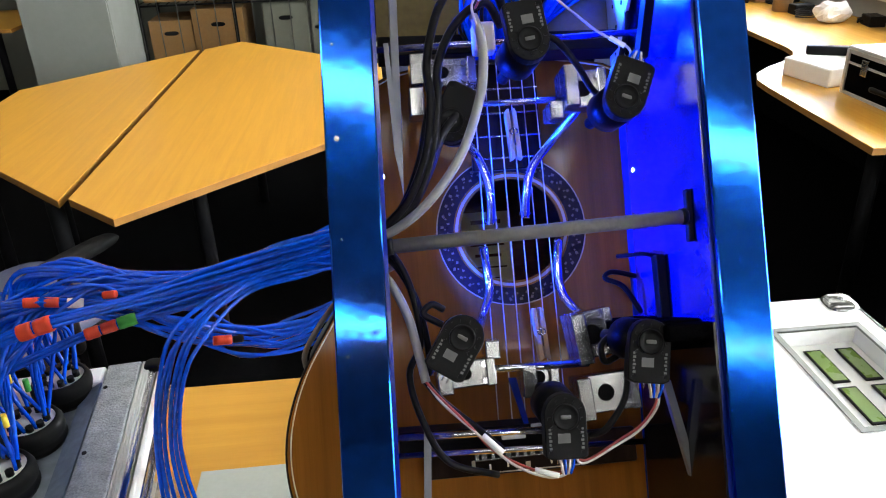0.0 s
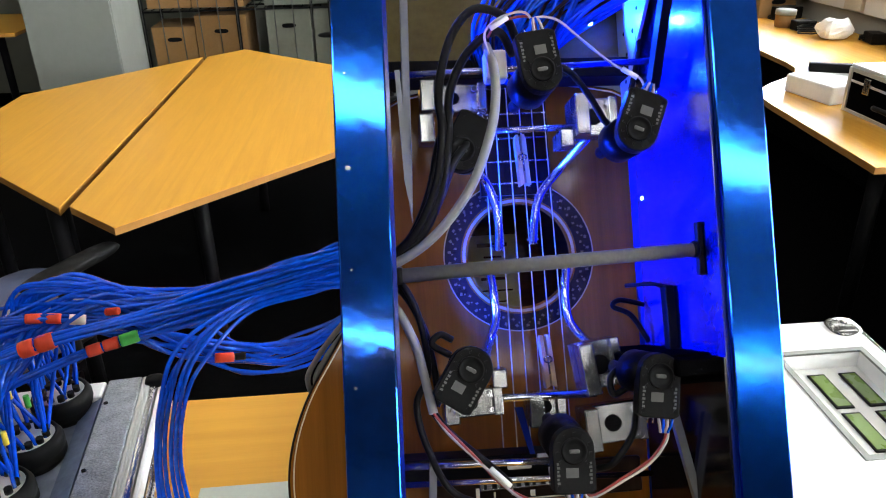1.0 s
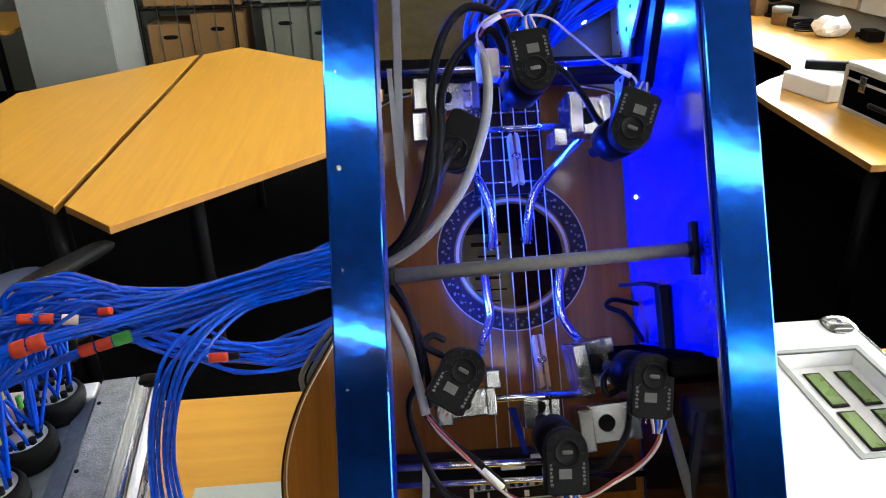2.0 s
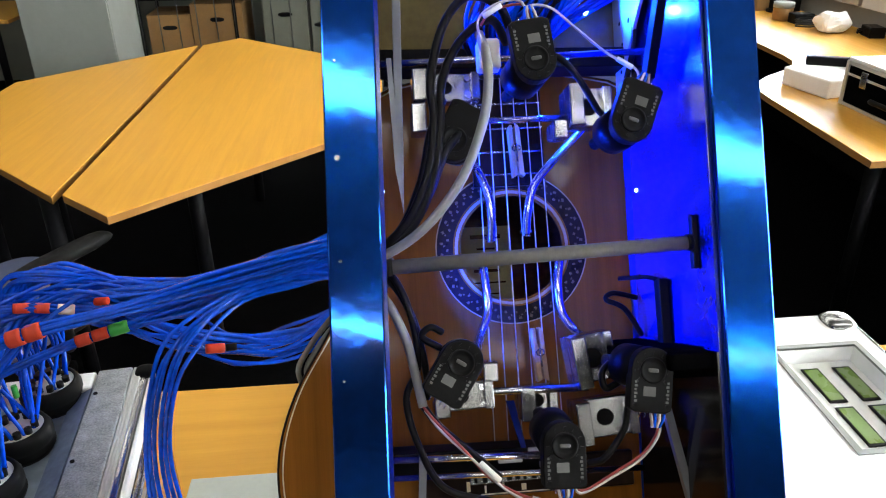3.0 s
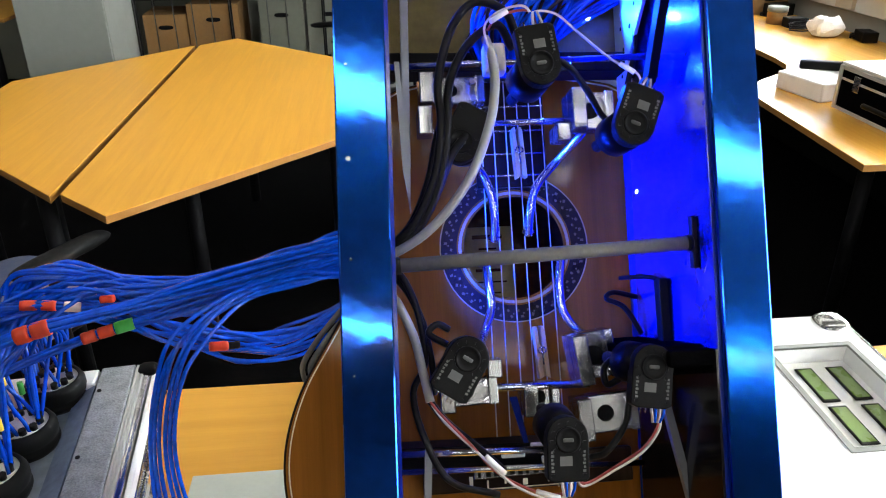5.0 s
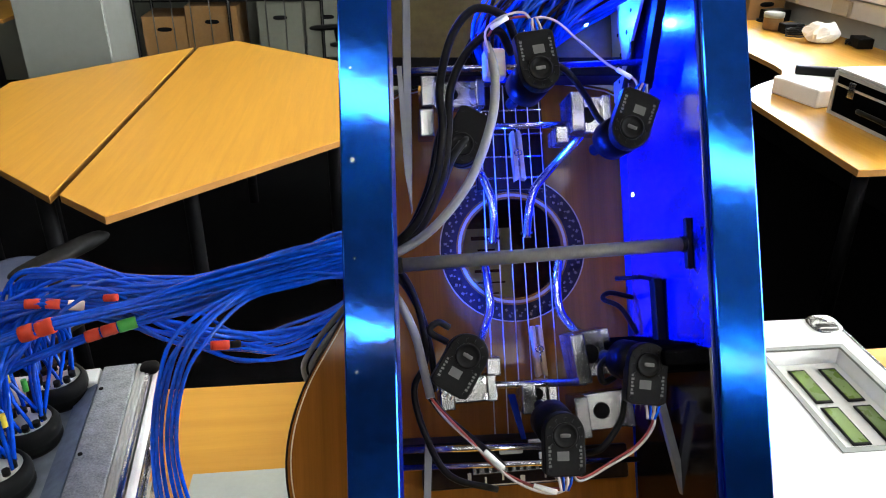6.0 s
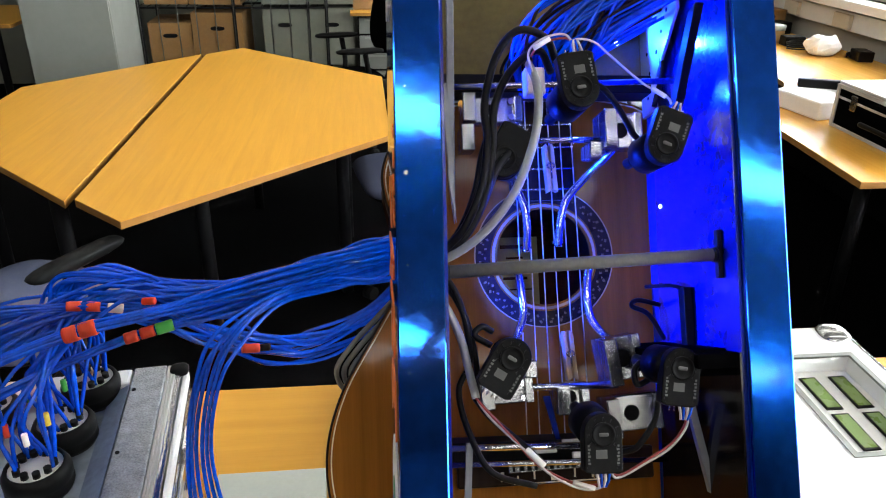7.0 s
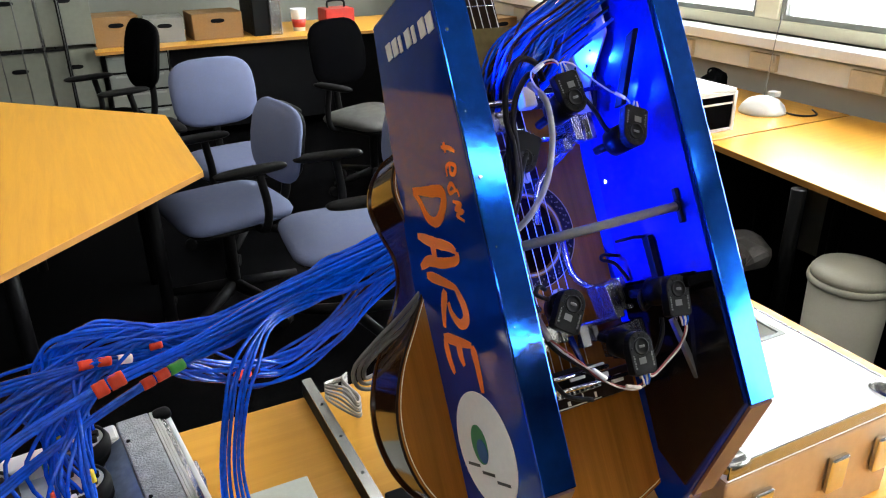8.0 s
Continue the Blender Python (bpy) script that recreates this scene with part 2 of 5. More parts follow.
def thing(name, label, category, m=None, group="", kind=""):
    ob = new(name)
    ob.empty_display_size = 0.05
    ob.matrix_world = m or Matrix.Identity(4)
    return tagged(ob, label, category, group, kind)


def single(name, mesh, material, label, category, m=None, group="", kind="", bevel=0.0):
    ob = part(name, mesh, material, None, "", bevel, m)
    return tagged(ob, label, category, group, kind)


# ---------------------------------------------------------------- the room
X0, X1, Y0, Y1, H = -4.0, 2.76, -4.6, 6.2, 2.7
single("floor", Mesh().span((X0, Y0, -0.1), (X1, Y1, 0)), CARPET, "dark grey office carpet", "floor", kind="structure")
single("ceiling", Mesh().span((X0, Y0, H), (X1, Y1, H + 0.1)), CEIL, "unseen suspended ceiling, darkened to bounce less light", "ceiling", kind="structure")
single("wall_north", Mesh().span((X0 - 0.15, Y1, 0), (X1, Y1 + 0.15, H)), PLASTER, "plain grey-green office wall, dim light put into its colour", "wall", kind="structure")
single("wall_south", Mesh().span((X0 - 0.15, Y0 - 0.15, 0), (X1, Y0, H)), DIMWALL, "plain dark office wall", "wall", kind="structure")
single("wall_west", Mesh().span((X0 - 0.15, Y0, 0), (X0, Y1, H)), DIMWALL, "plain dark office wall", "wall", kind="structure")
SILL, HEAD = 1.0, 2.25
wall = Mesh().span((X1, Y0 - 0.15, 0), (X1 + 0.2, Y1 + 0.15, SILL)).span((X1, Y0 - 0.15, HEAD), (X1 + 0.2, Y1 + 0.15, H))
wall.span((X1, Y0 - 0.15, SILL), (X1 + 0.2, -3.2, HEAD)).span((X1, 5.6, SILL), (X1 + 0.2, Y1 + 0.15, HEAD))
single("wall_east", wall, EASTWALL, "grey wall under a long window, painted paler as better lit", "wall", kind="structure")

win = thing("window_1", "long cream-framed window with bright daylight outside", "window", kind="structure")
FRAMEW = mat("window_frame_paint", (0.80, 0.76, 0.56), 0.45, vary=0.05)
part("window_sill", Mesh().span((X1 - 0.13, -3.3, SILL - 0.05), (X1 + 0.06, 5.7, SILL)), WHITE, win, "white sill", bevel=0.006)
ys = [-3.2, -1.45, 0.35, 2.2, 3.95, 5.6]
part("window_frame", Mesh().span((X1 + 0.04, -3.2, SILL), (X1 + 0.12, 5.6, SILL + 0.06)).span((X1 + 0.04, -3.2, HEAD - 0.06), (X1 + 0.12, 5.6, HEAD)),
     FRAMEW, win, bevel=0.004)
for y in ys:
    part("mullion", Mesh().span((X1 + 0.03, y - 0.07, SILL + 0.06), (X1 + 0.13, y + 0.07, HEAD - 0.06)), FRAMEW, win, bevel=0.004)
for a, b in zip(ys, ys[1:]):
    sash = Mesh()
    sash.span((X1 + 0.05, a + 0.07, SILL + 0.06), (X1 + 0.1, a + 0.10, HEAD - 0.06)).span((X1 + 0.05, b - 0.10, SILL + 0.06), (X1 + 0.1, b - 0.07, HEAD - 0.06))
    sash.span((X1 + 0.05, a + 0.10, SILL + 0.06), (X1 + 0.1, b - 0.10, SILL + 0.085)).span((X1 + 0.05, a + 0.10, HEAD - 0.085), (X1 + 0.1, b - 0.10, HEAD - 0.06))
    part("sash", sash, GREYPAINT, win, "grey metal sash")
    pane = part("pane", Mesh().span((X1 + 0.07, a + 0.10, SILL + 0.085), (X1 + 0.076, b - 0.10, HEAD - 0.085)), GLASS, win)
    pane.visible_shadow = False
single("backdrop", Mesh().span((X1 + 3.0, -9, -1), (X1 + 3.05, 12, 5)), DAY, "overexposed daylight outside the window", "backdrop", kind="structure")
area("window_light", look((X1 + 0.25, 1.2, 1.65), (0, 1.2, 1.2)), 8.5, 1.2, WINDOW_W, (0.93, 0.97, 1.0))

# cable duct and sockets under the sill
duct = thing("cable_duct", "cream wall duct with sockets below the window sill", "cable duct")
part("channel", Mesh().span((X1 - 0.06, -3.0, 0.83), (X1, 5.5, 0.93)), WHITEPL, duct, bevel=0.004)
for k in range(14):
    y = -2.4 + k * 0.55
    part("socket", Mesh().span((X1 - 0.085, y, 0.84), (X1 - 0.06, y + 0.16, 0.92)), mat("socket_plate", (0.60, 0.53, 0.40), 0.5) if k == 0 else bpy.data.materials["socket_plate"], duct, bevel=0.004)

# ceiling lights in long rows
ROWS_Y = (-2.75, -1.22, 0.35, 2.1, 3.85, 5.4)
for y in ROWS_Y:
    for x in (-3.05, -0.85, 1.35):
        # the two rows at the near end run slightly askew
        m = pose(0, y, H, 0, 0, -17 if y < 0 else 0) @ pose(x, 0, 0)
        lamp = thing("ceiling_light", "long white fluorescent ceiling light", "ceiling light", m, group="ceiling lights")
        part("housing", Mesh().span((-1.06, -0.12, -0.06), (1.06, 0.12, 0)), WHITE, lamp, bevel=0.005)
        w = 0.062 if y < 0 else 0.11
        lit = (TUBEDIM if x > -2 else UNLIT) if y < 0 else TUBELIGHT if 2 < y < 5 or (0 < y < 1 and x > 0) else UNLIT
        part("diffuser", Mesh().span((-1.04, -w, -0.075), (1.04, w, -0.06)), lit, lamp, "fluorescent diffuser")


# ---------------------------------------------------------------- tables and desks
def table(name, poly, label, m=None, top=0.73, thick=0.02, legs=(), wood_mat=BEECH, beams=(), leg_mat=DARKSTEEL):
    t = thing(name, label, "table", m)
    part("tabletop", Mesh().prism(poly, top - 0.003, top), wood_mat, t, bevel=0.001)
    c = sum((Vector(p) for p in poly), Vector((0, 0))) / len(poly)
    inner = [tuple(c + (Vector(p) - c) * 0.9995) for p in poly]
    part("edging", Mesh().prism(inner, top - thick - 0.003, top - 0.0032), EDGE, t, "darker edging strip")
    for x, y in legs:
        part("leg", Mesh().cyl((x, y, 0), (x, y, top - thick - 0.004), 0.025, 14), leg_mat, t)
    for a, b in beams:
        part("beam", Mesh().tube([(*a, top - 0.07), (*b, top - 0.07)], 0.02, 4, False), DARKSTEEL, t)
    return t


D, E_, B_, L_ = 0.168, 0.732, 0.923, 2.052
jx, jy = -0.880, 1.589
half = [(0, 0), (D, -D), (D + E_, E_ - D), (D + E_, E_ - D + B_), (D, L_ + D), (0, L_)]
legs = [(0.25, 0.4), (0.25, 1.7), (0.72, 0.75), (0.72, 1.3)]
beams = [((0.25, 0.4), (0.25, 1.7)), ((0.25, 1.7), (0.72, 1.3)), ((0.72, 1.3), (0.72, 0.75)), ((0.72, 0.75), (0.25, 0.4))]
table("meeting_table", half, "beech laminate half-hexagon meeting table on dark legs", pose(jx + 0.012, jy, 0), legs=legs, beams=beams)
table("meeting_table", [(0, 0), (0, 2.06), (-0.63, 1.36), (-0.63, 0.67)], "beech laminate half-hexagon meeting table pushed against its twin", pose(jx - 0.012, jy - 0.012, 0),
      legs=[(-0.1, 0.2), (-0.1, 1.85), (-0.55, 0.72), (-0.55, 1.3)])

table("work_table", [(-1.5, -0.42), (0.98, -0.42), (0.98, 0.655), (-1.5, 0.655)], "beech laminate work table under the guitar machine", legs=[(-1.4, -0.3), (0.9, -0.3), (-1.4, 0.55), (0.9, 0.55)],
      wood_mat=BEECH_X)
curve = [(1.50, 2.30), (1.515, 2.42), (1.56, 2.52), (1.66, 2.62), (1.78, 2.71), (1.86, 2.79), (1.91, 2.88), (1.93, 3.0)]
corner_desk = table("window_desk", [(1.455, 1.572), *curve, (1.95, 3.4), (2.05, 5.0), (2.68, 5.0), (2.68, 1.572)], "beech laminate corner desk with a curved inner edge by the window",
      legs=[(1.6, 1.75), (2.5, 1.8), (2.2, 4.7)], wood_mat=DESKTOP)
slant_desk = table("window_desk", [(1.845, 1.545), (1.752, 0.77), (1.68, -0.6), (2.68, -0.6), (2.68, 1.56), (1.86, 1.56)], "beech laminate desk with a slanted edge by the window", legs=[(1.76, 1.06), (2.1, -0.4), (2.5, 1.4)], leg_mat=DARKSTEEL, wood_mat=BEECH_X)
# added dark panels keep the wall below the desks black, as if in shade
part("modesty_panel", Mesh().span((2.55, 1.62, 0.02), (2.57, 4.95, 0.70)), DARKSTEEL, corner_desk, "added dark panel standing in for under-desk shade")
part("modesty_panel", Mesh().span((2.55, -0.55, 0.02), (2.57, 1.5, 0.70)), DARKSTEEL, slant_desk, "added dark panel standing in for under-desk shade")
back_desk = table("back_desk", [(-0.13, 5.1), (2.6, 5.1), (2.6, 5.95), (-0.13, 5.95)], "beech laminate desk along the back wall", legs=[(2.5, 5.2), (2.5, 5.8)], wood_mat=BEECH_X)
table("side_desk", [(-3.2, 4.62), (-2.23, 4.62), (-2.23, 5.5), (-3.2, 5.5)], "beech laminate desk beside the grey cupboard", legs=[(-3.1, 4.8), (-2.4, 4.8)], wood_mat=BEECH_X)

# ---------------------------------------------------------------- far end
cup = thing("cupboard", "tall grey steel cupboard", "cupboard", pose(-1.885, 4.9, 0))
part("body", Mesh().span((-0.27, -0.28, 0.05), (0.27, 0.3, 1.95)), GREYPAINT, cup, bevel=0.004)
part("plinth", Mesh().span((-0.26, -0.26, 0), (0.26, 0.28, 0.05)), DARKSTEEL, cup)
part("door", Mesh().span((-0.265, -0.295, 0.06), (0.265, -0.282, 1.94)), GREYPAINT, cup, bevel=0.003)
part("top", Mesh().span((-0.275, -0.298, 1.95), (0.275, 0.305, 1.975)), GREYPAINT, cup, bevel=0.003)

rack = thing("wire_rack", "black wire storage rack", "rack", pose(-0.85, 5.45, 0))
for x in (-0.75, -0.1, 0.55):
    for y in (-0.25, 0.25):
        part("post", Mesh().cyl((x, y, 0), (x, y, 1.9), 0.012, 10), DARKSTEEL, rack)
for z in (0.32, 0.75, 1.2, 1.65):
    s = Mesh()
    for y in (-0.25, 0, 0.25):
        s.cyl((-0.75, y, z), (0.55, y, z), 0.007, 6)
    shelf = part("shelf", s, DARKSTEEL, rack)
    for k in range(21):
        part("shelf_wire", Mesh().cyl((-0.75 + k * 0.065, -0.25, z + 0.010), (-0.75 + k * 0.065, 0.25, z + 0.010), 0.003, 5), DARKSTEEL, shelf)
GREYWIRE = mat("grey_wire", (0.10, 0.10, 0.095), 0.4, metal=0.6)
for k in range(11):
    part("front_wire", Mesh().cyl((-0.75 + k * 0.13, -0.262, 0.05), (-0.75 + k * 0.13, -0.262, 1.9), 0.004, 5), GREYWIRE, rack)


def carton(x, y, z, sx, sy, sz, a=0, material=CARD, label="brown cardboard storage box"):
    c = thing("cardboard_box", label, "box", pose(x, y, z, 0, 0, a), group="boxes")
    part("body", Mesh().span((-sx / 2, -sy / 2, 0), (sx / 2, sy / 2, sz)), material, c, bevel=0.004)
    part("flap", Mesh().span((-sx / 2, -sy / 2 - 0.002, sz), (sx / 2, -0.004, sz + 0.004)), material, c)
    part("flap", Mesh().span((-sx / 2, 0.004, sz), (sx / 2, sy / 2 + 0.002, sz + 0.004)), material, c)
    part("grip_hole", Mesh().cushion((0, -sy / 2 - 0.001, sz * 0.72), (0.1, 0.006, 0.03), p=5), DARKSTEEL, c)
    return c


for k, z in enumerate((0.34, 0.77, 1.22)):
    carton(-1.42, 5.43, z, 0.30, 0.42, 0.30 + 0.03 * (k % 2), 2)
    carton(-1.07, 5.41, z, 0.36, 0.4, 0.37 + 0.03 * (k % 2), -2)
    carton(-0.60, 5.43, z, 0.315, 0.42, 0.40, 0, BOXGREY, "grey-green cardboard storage box on the rack")
    carton(-0.265, 5.44, z, 0.315, 0.42, 0.40, 0, BOXGREY, "grey-green cardboard storage box on the rack")

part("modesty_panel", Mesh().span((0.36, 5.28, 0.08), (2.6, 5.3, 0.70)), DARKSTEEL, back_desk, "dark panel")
draw = thing("drawer_unit", "grey steel drawer unit under the back desk", "drawer unit", pose(0.13, 5.45, 0))
part("body", Mesh().span((-0.21, -0.25, 0.03), (0.21, 0.35, 0.70)), DARKSTEEL, draw, bevel=0.004)
for k in range(5):
    d = part("drawer", Mesh().span((-0.2, -0.272, 0.06 + k * 0.128), (0.2, -0.252, 0.172 + k * 0.128)), DRAWERGREY, draw, bevel=0.004)
    part("handle", Mesh().span((-0.16, -0.28, 0.15 + k * 0.128), (0.16, -0.274, 0.162 + k * 0.128)), GREYPL, d, "paler pull strip")

carton(0.03, 5.42, 0.73, 0.30, 0.32, 0.2, 3)
carton(0.37, 5.45, 0.73, 0.26, 0.3, 0.16, -4, GREYPL, "pale cardboard box of cables")
carton(0.72, 5.42, 0.73, 0.36, 0.3, 0.18, 2)
pc = thing("computer_tower", "black and silver computer tower on the back desk", "computer", pose(1.08, 5.45, 0.73))
part("case", Mesh().span((-0.1, -0.2, 0), (0.02, 0.22, 0.42)), BLACKPL, pc, bevel=0.006)
part("front", Mesh().span((0.022, -0.21, 0.0), (0.11, 0.22, 0.42)), ALU, pc, "silver panel", bevel=0.006)
cupm = thing("paper_cup", "white paper cup with a red band", "cup", pose(1.36, 5.38, 0.73))
part("wall", Mesh().lathe([(0.045, 0), (0.06, 0.16), (0.062, 0.165), (0.055, 0.165), (0.05, 0.15)]), PAPER, cupm)
part("band", Mesh().lathe([(0.0485, 0.03), (0.0545, 0.09)]), REDPL, cupm, "red band")
rb = thing("red_toolbox", "red plastic toolbox on the back desk", "toolbox", pose(1.68, 5.42, 0.73))
part("body", Mesh().span((-0.12, -0.1, 0), (0.12, 0.1, 0.15)), REDPL, rb, bevel=0.01)
part("handle", Mesh().tube(smooth_path([(-0.07, 0, 0.152), (-0.06, 0, 0.2), (0.06, 0, 0.2), (0.07, 0, 0.152)]), 0.009), BLACKPL, rb)


# ---------------------------------------------------------------- chairs
def office_chair(x, y, a, label, fabric=FABRIC, arms=True, tall=0.93, drop=0.0, seat=0.45, seat_fabric=None):
    c = thing("office_chair", label, "chair", pose(x, y, 0, 0, 0, a), group="office chairs")
    part("seat", Mesh().cushion((0, 0, seat), (0.48, 0.47, 0.09), p=5, dent=-0.006), seat_fabric or fabric, c)
    part("seat_shell", Mesh().cushion((0, 0, seat - 0.045), (0.42, 0.41, 0.05), p=5), BLACKPL, c)
    tilt = Matrix.Rotation(radians(80), 3, "X")
    hb = tall - seat - 0.14
    part("backrest", Mesh().cushion((0, 0.235, seat + 0.16 - drop + hb / 2), (0.44, hb, 0.07), tilt, p=3.4, dent=-0.02), fabric, c)
    part("back_shell", Mesh().cushion((0, 0.262, seat + 0.16 - drop + hb / 2), (0.4, hb * 0.9, 0.05), tilt, p=3.4, dent=-0.02), BLACKPL, c)
    part("back_post", Mesh().tube(smooth_path([(0, 0.05, seat - 0.06), (0, 0.24, seat - 0.05), (0, 0.29, seat + 0.08), (0, 0.285, seat + 0.3)]), 0.02, 8), BLACKPL, c)
    part("gas_column", Mesh().cyl((0, 0, 0.09), (0, 0, seat - 0.05), 0.026, 14), BLACKPL, c)
    for k in range(5):
        w = math.radians(72 * k + 20)
        e = Vector((0.29 * math.cos(w), 0.29 * math.sin(w), 0.075))
        part("base_spoke", Mesh().tube([(0, 0, 0.11), e], [0.028, 0.016], 8), BLACKPL, c)
        ct = part("caster", Mesh().cyl(e + Vector((-0.02 * math.sin(w), 0.02 * math.cos(w), -0.047)), e + Vector((0.02 * math.sin(w), -0.02 * math.cos(w), -0.047)), 0.028, 14), BLACKPL, c)
    if arms:
        for s in (-1, 1):
            ar = part("armrest", Mesh().cushion((s * 0.285, 0.02, seat + 0.215), (0.06, 0.29, 0.035), p=4), BLACKPL, c)
            part("arm_support", Mesh().tube(smooth_path([(s * 0.2, 0.05, seat - 0.045), (s * 0.275, 0.06, seat - 0.03), (s * 0.29, 0.07, seat + 0.06), (s * 0.285, 0.05, seat + 0.205)]), 0.017, 8), BLACKPL, ar)
    return c


office_chair(0.355, 3.16, 8, "blue fabric office chair with black armrests", drop=0.035)
office_chair(0.14, 2.48, -80, "blue fabric office chair turned sideways beside the meeting table", drop=0.09, seat=0.47, tall=0.94)
office_chair(0.50, 2.03, -95, "blue fabric office chair with its seat towards the guitar")
office_chair(-1.03, 1.50, 150, "blue fabric office chair pushed under the meeting table")
office_chair(-0.16, 4.3, -75, "black fabric office chair with adjustable armrests", BLACKFAB, tall=1.0)
office_chair(1.26, 3.65, 25, "black office chair with a rounded backrest and a grey seat", BLACKFAB, tall=0.98, seat_fabric=GREYDK)

# ---------------------------------------------------------------- the guitar machine; x across, y along the strings, z out of the guitar's face
LEAN = 30.39
MM = Matrix.Translation((0.108, 0.008, 1.271)) @ Matrix.Rotation(radians(90 - LEAN), 4, "X")
FACE = -0.162


def on(x, u, n):
    return MM @ Vector((x, u, n))


frame_thing = thing("machine_frame", "blue lacquered metal frame of a guitar-playing machine", "machine frame", MM @ pose(0, 0, -0.007, 0.78, 0, -1.0))
PL, PR, TH = -0.1497, 0.1272, 0.0318
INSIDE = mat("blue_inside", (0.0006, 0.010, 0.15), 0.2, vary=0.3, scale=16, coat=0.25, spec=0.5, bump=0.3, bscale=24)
for x, end, inner in ((PL, -0.2065, 1), (PR - TH, -0.1915, -1)):
    side = [(0.275, 0.02), (end, 0.02), (end - 0.107, -0.10), (end - 0.147, -0.155), (end - 0.10, -0.178), (0.0, -0.176), (0.19, -0.147), (0.277, -0.13)]
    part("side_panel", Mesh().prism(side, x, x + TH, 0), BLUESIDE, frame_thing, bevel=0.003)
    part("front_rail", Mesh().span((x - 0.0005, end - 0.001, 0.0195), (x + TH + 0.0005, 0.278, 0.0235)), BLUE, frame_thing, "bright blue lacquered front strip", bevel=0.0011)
    # thin brownish strip along the panel's slanted lower end
    lip = [(end - 0.0012, 0.019), (end - 0.108, -0.101), (end - 0.111, -0.099), (end - 0.004, 0.021)]
    part("lower_edge", Mesh().prism(lip, x + 0.001, x + TH - 0.001, 0), PURPLE, frame_thing, "brownish lower edge")
    skin = [(0.27, 0.0185), (end + 0.002, 0.0185), (end - 0.098, -0.102), (end - 0.06, -0.135), (0.27, -0.125)]
    xa = x + TH + 0.0005 if inner > 0 else x - 0.0005
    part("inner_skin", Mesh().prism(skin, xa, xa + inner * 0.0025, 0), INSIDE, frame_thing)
# thin glossy black sheet over the right inner wall, from u = -0.0535 down
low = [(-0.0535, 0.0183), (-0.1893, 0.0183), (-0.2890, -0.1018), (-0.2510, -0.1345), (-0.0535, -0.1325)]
part("lower_inner_plate", Mesh().prism(low, PR - TH - 0.0046, PR - TH - 0.0032, 0), mat("black_gloss", (0.005, 0.005, 0.006), 0.14, vary=0.3, scale=20, spec=0.35, bump=0.1, bscale=30), frame_thing, "black glossy lower part of the inner wall")
for u, w in ((0.075, 0.0017), (0.21, 0.0017), (0.012, 0.0009), (-0.06, 0.0009), (0.135, 0.0008)):
    part("rivet", Mesh().cyl((PL + 0.007, u, 0.0234), (PL + 0.007, u, 0.0243), w, 12), ALU, frame_thing)
part("stop_block", Mesh().span((PR - TH - 0.0075, 0.0, -0.008), (PR - TH - 0.0032, 0.036, -0.002)), BLACKRUB, frame_thing, "narrow black block at the rod's end", bevel=0.001)
part("top_plate", Mesh().span((PL + TH + 0.004, 0.186, -0.135), (PR - TH - 0.004, 0.268, -0.13)), mat("plate_grey", (0.15, 0.12, 0.05), 0.5, vary=0.25, scale=20, spec=0.03), frame_thing, "dull grey plate")
plate = part("side_plate", Mesh().prism([(0.150, -0.129), (0.262, -0.129), (0.262, -0.045), (0.222, -0.045), (0.176, -0.098), (0.150, -0.098)], 0.0835, 0.0865, 0), PALEALU, frame_thing, "bare metal plate with holes", bevel=0.0006)
for u, n, r in ((0.165, -0.113, 0.0017), (0.186, -0.107, 0.0017), (0.2, -0.09, 0.0022), (0.214, -0.078, 0.0017), (0.228, -0.065, 0.0022), (0.205, -0.112, 0.0017), (0.24, -0.1, 0.0022)):
    part("hole", Mesh().cyl((0.0831, u, n), (0.0836, u, n), r, 10), DARKSTEEL, plate)
part("plate_edge", Mesh().span((PL + TH + 0.004, 0.1845, -0.1298), (0.08, 0.1872, -0.1235)), PALEALU, frame_thing, "bright bent edge of the plate", bevel=0.0004)
part("cross_bar", Mesh().span((PL + TH + 0.004, 0.168, -0.135), (PR - TH - 0.004, 0.184, -0.105)), DARKSTEEL, frame_thing, bevel=0.001)
part("cross_bar", Mesh().span((PL + TH + 0.004, -0.152, -0.135), (0.02, -0.132, -0.105)), DARKSTEEL, frame_thing, bevel=0.001)
# the tie bar across the front
GREYBAR = mat("grey_bar", (0.12, 0.115, 0.10), 0.6, vary=0.2, scale=40, spec=0.2, bump=0.15, bscale=300)
tie = thing("tie_bar", "grey rod between the two side panels", "rod", MM)
part("rod", Mesh().cyl((PL + TH - 0.003, 0.010, -0.016), (PR - TH - 0.007, 0.016, -0.010), 0.0048, 18), GREYBAR, tie)
part("end_collar", Mesh().cyl((PL + TH + 0.002, 0.0101, -0.0159), (PL + TH + 0.007, 0.0102, -0.0158), 0.0056, 18), BLACKRUB, tie, "black rubber collar")
part("end_collar", Mesh().cyl((PR - TH - 0.011, 0.0159, -0.0101), (PR - TH - 0.0076, 0.016, -0.010), 0.0056, 18), BLACKRUB, tie, "black rubber collar")


# ---------------------------------------------------------------- the guitar
gt = thing("guitar", "classical guitar with a patterned rosette, held in the machine", "guitar", MM @ pose(-0.006, 0.029, FACE))


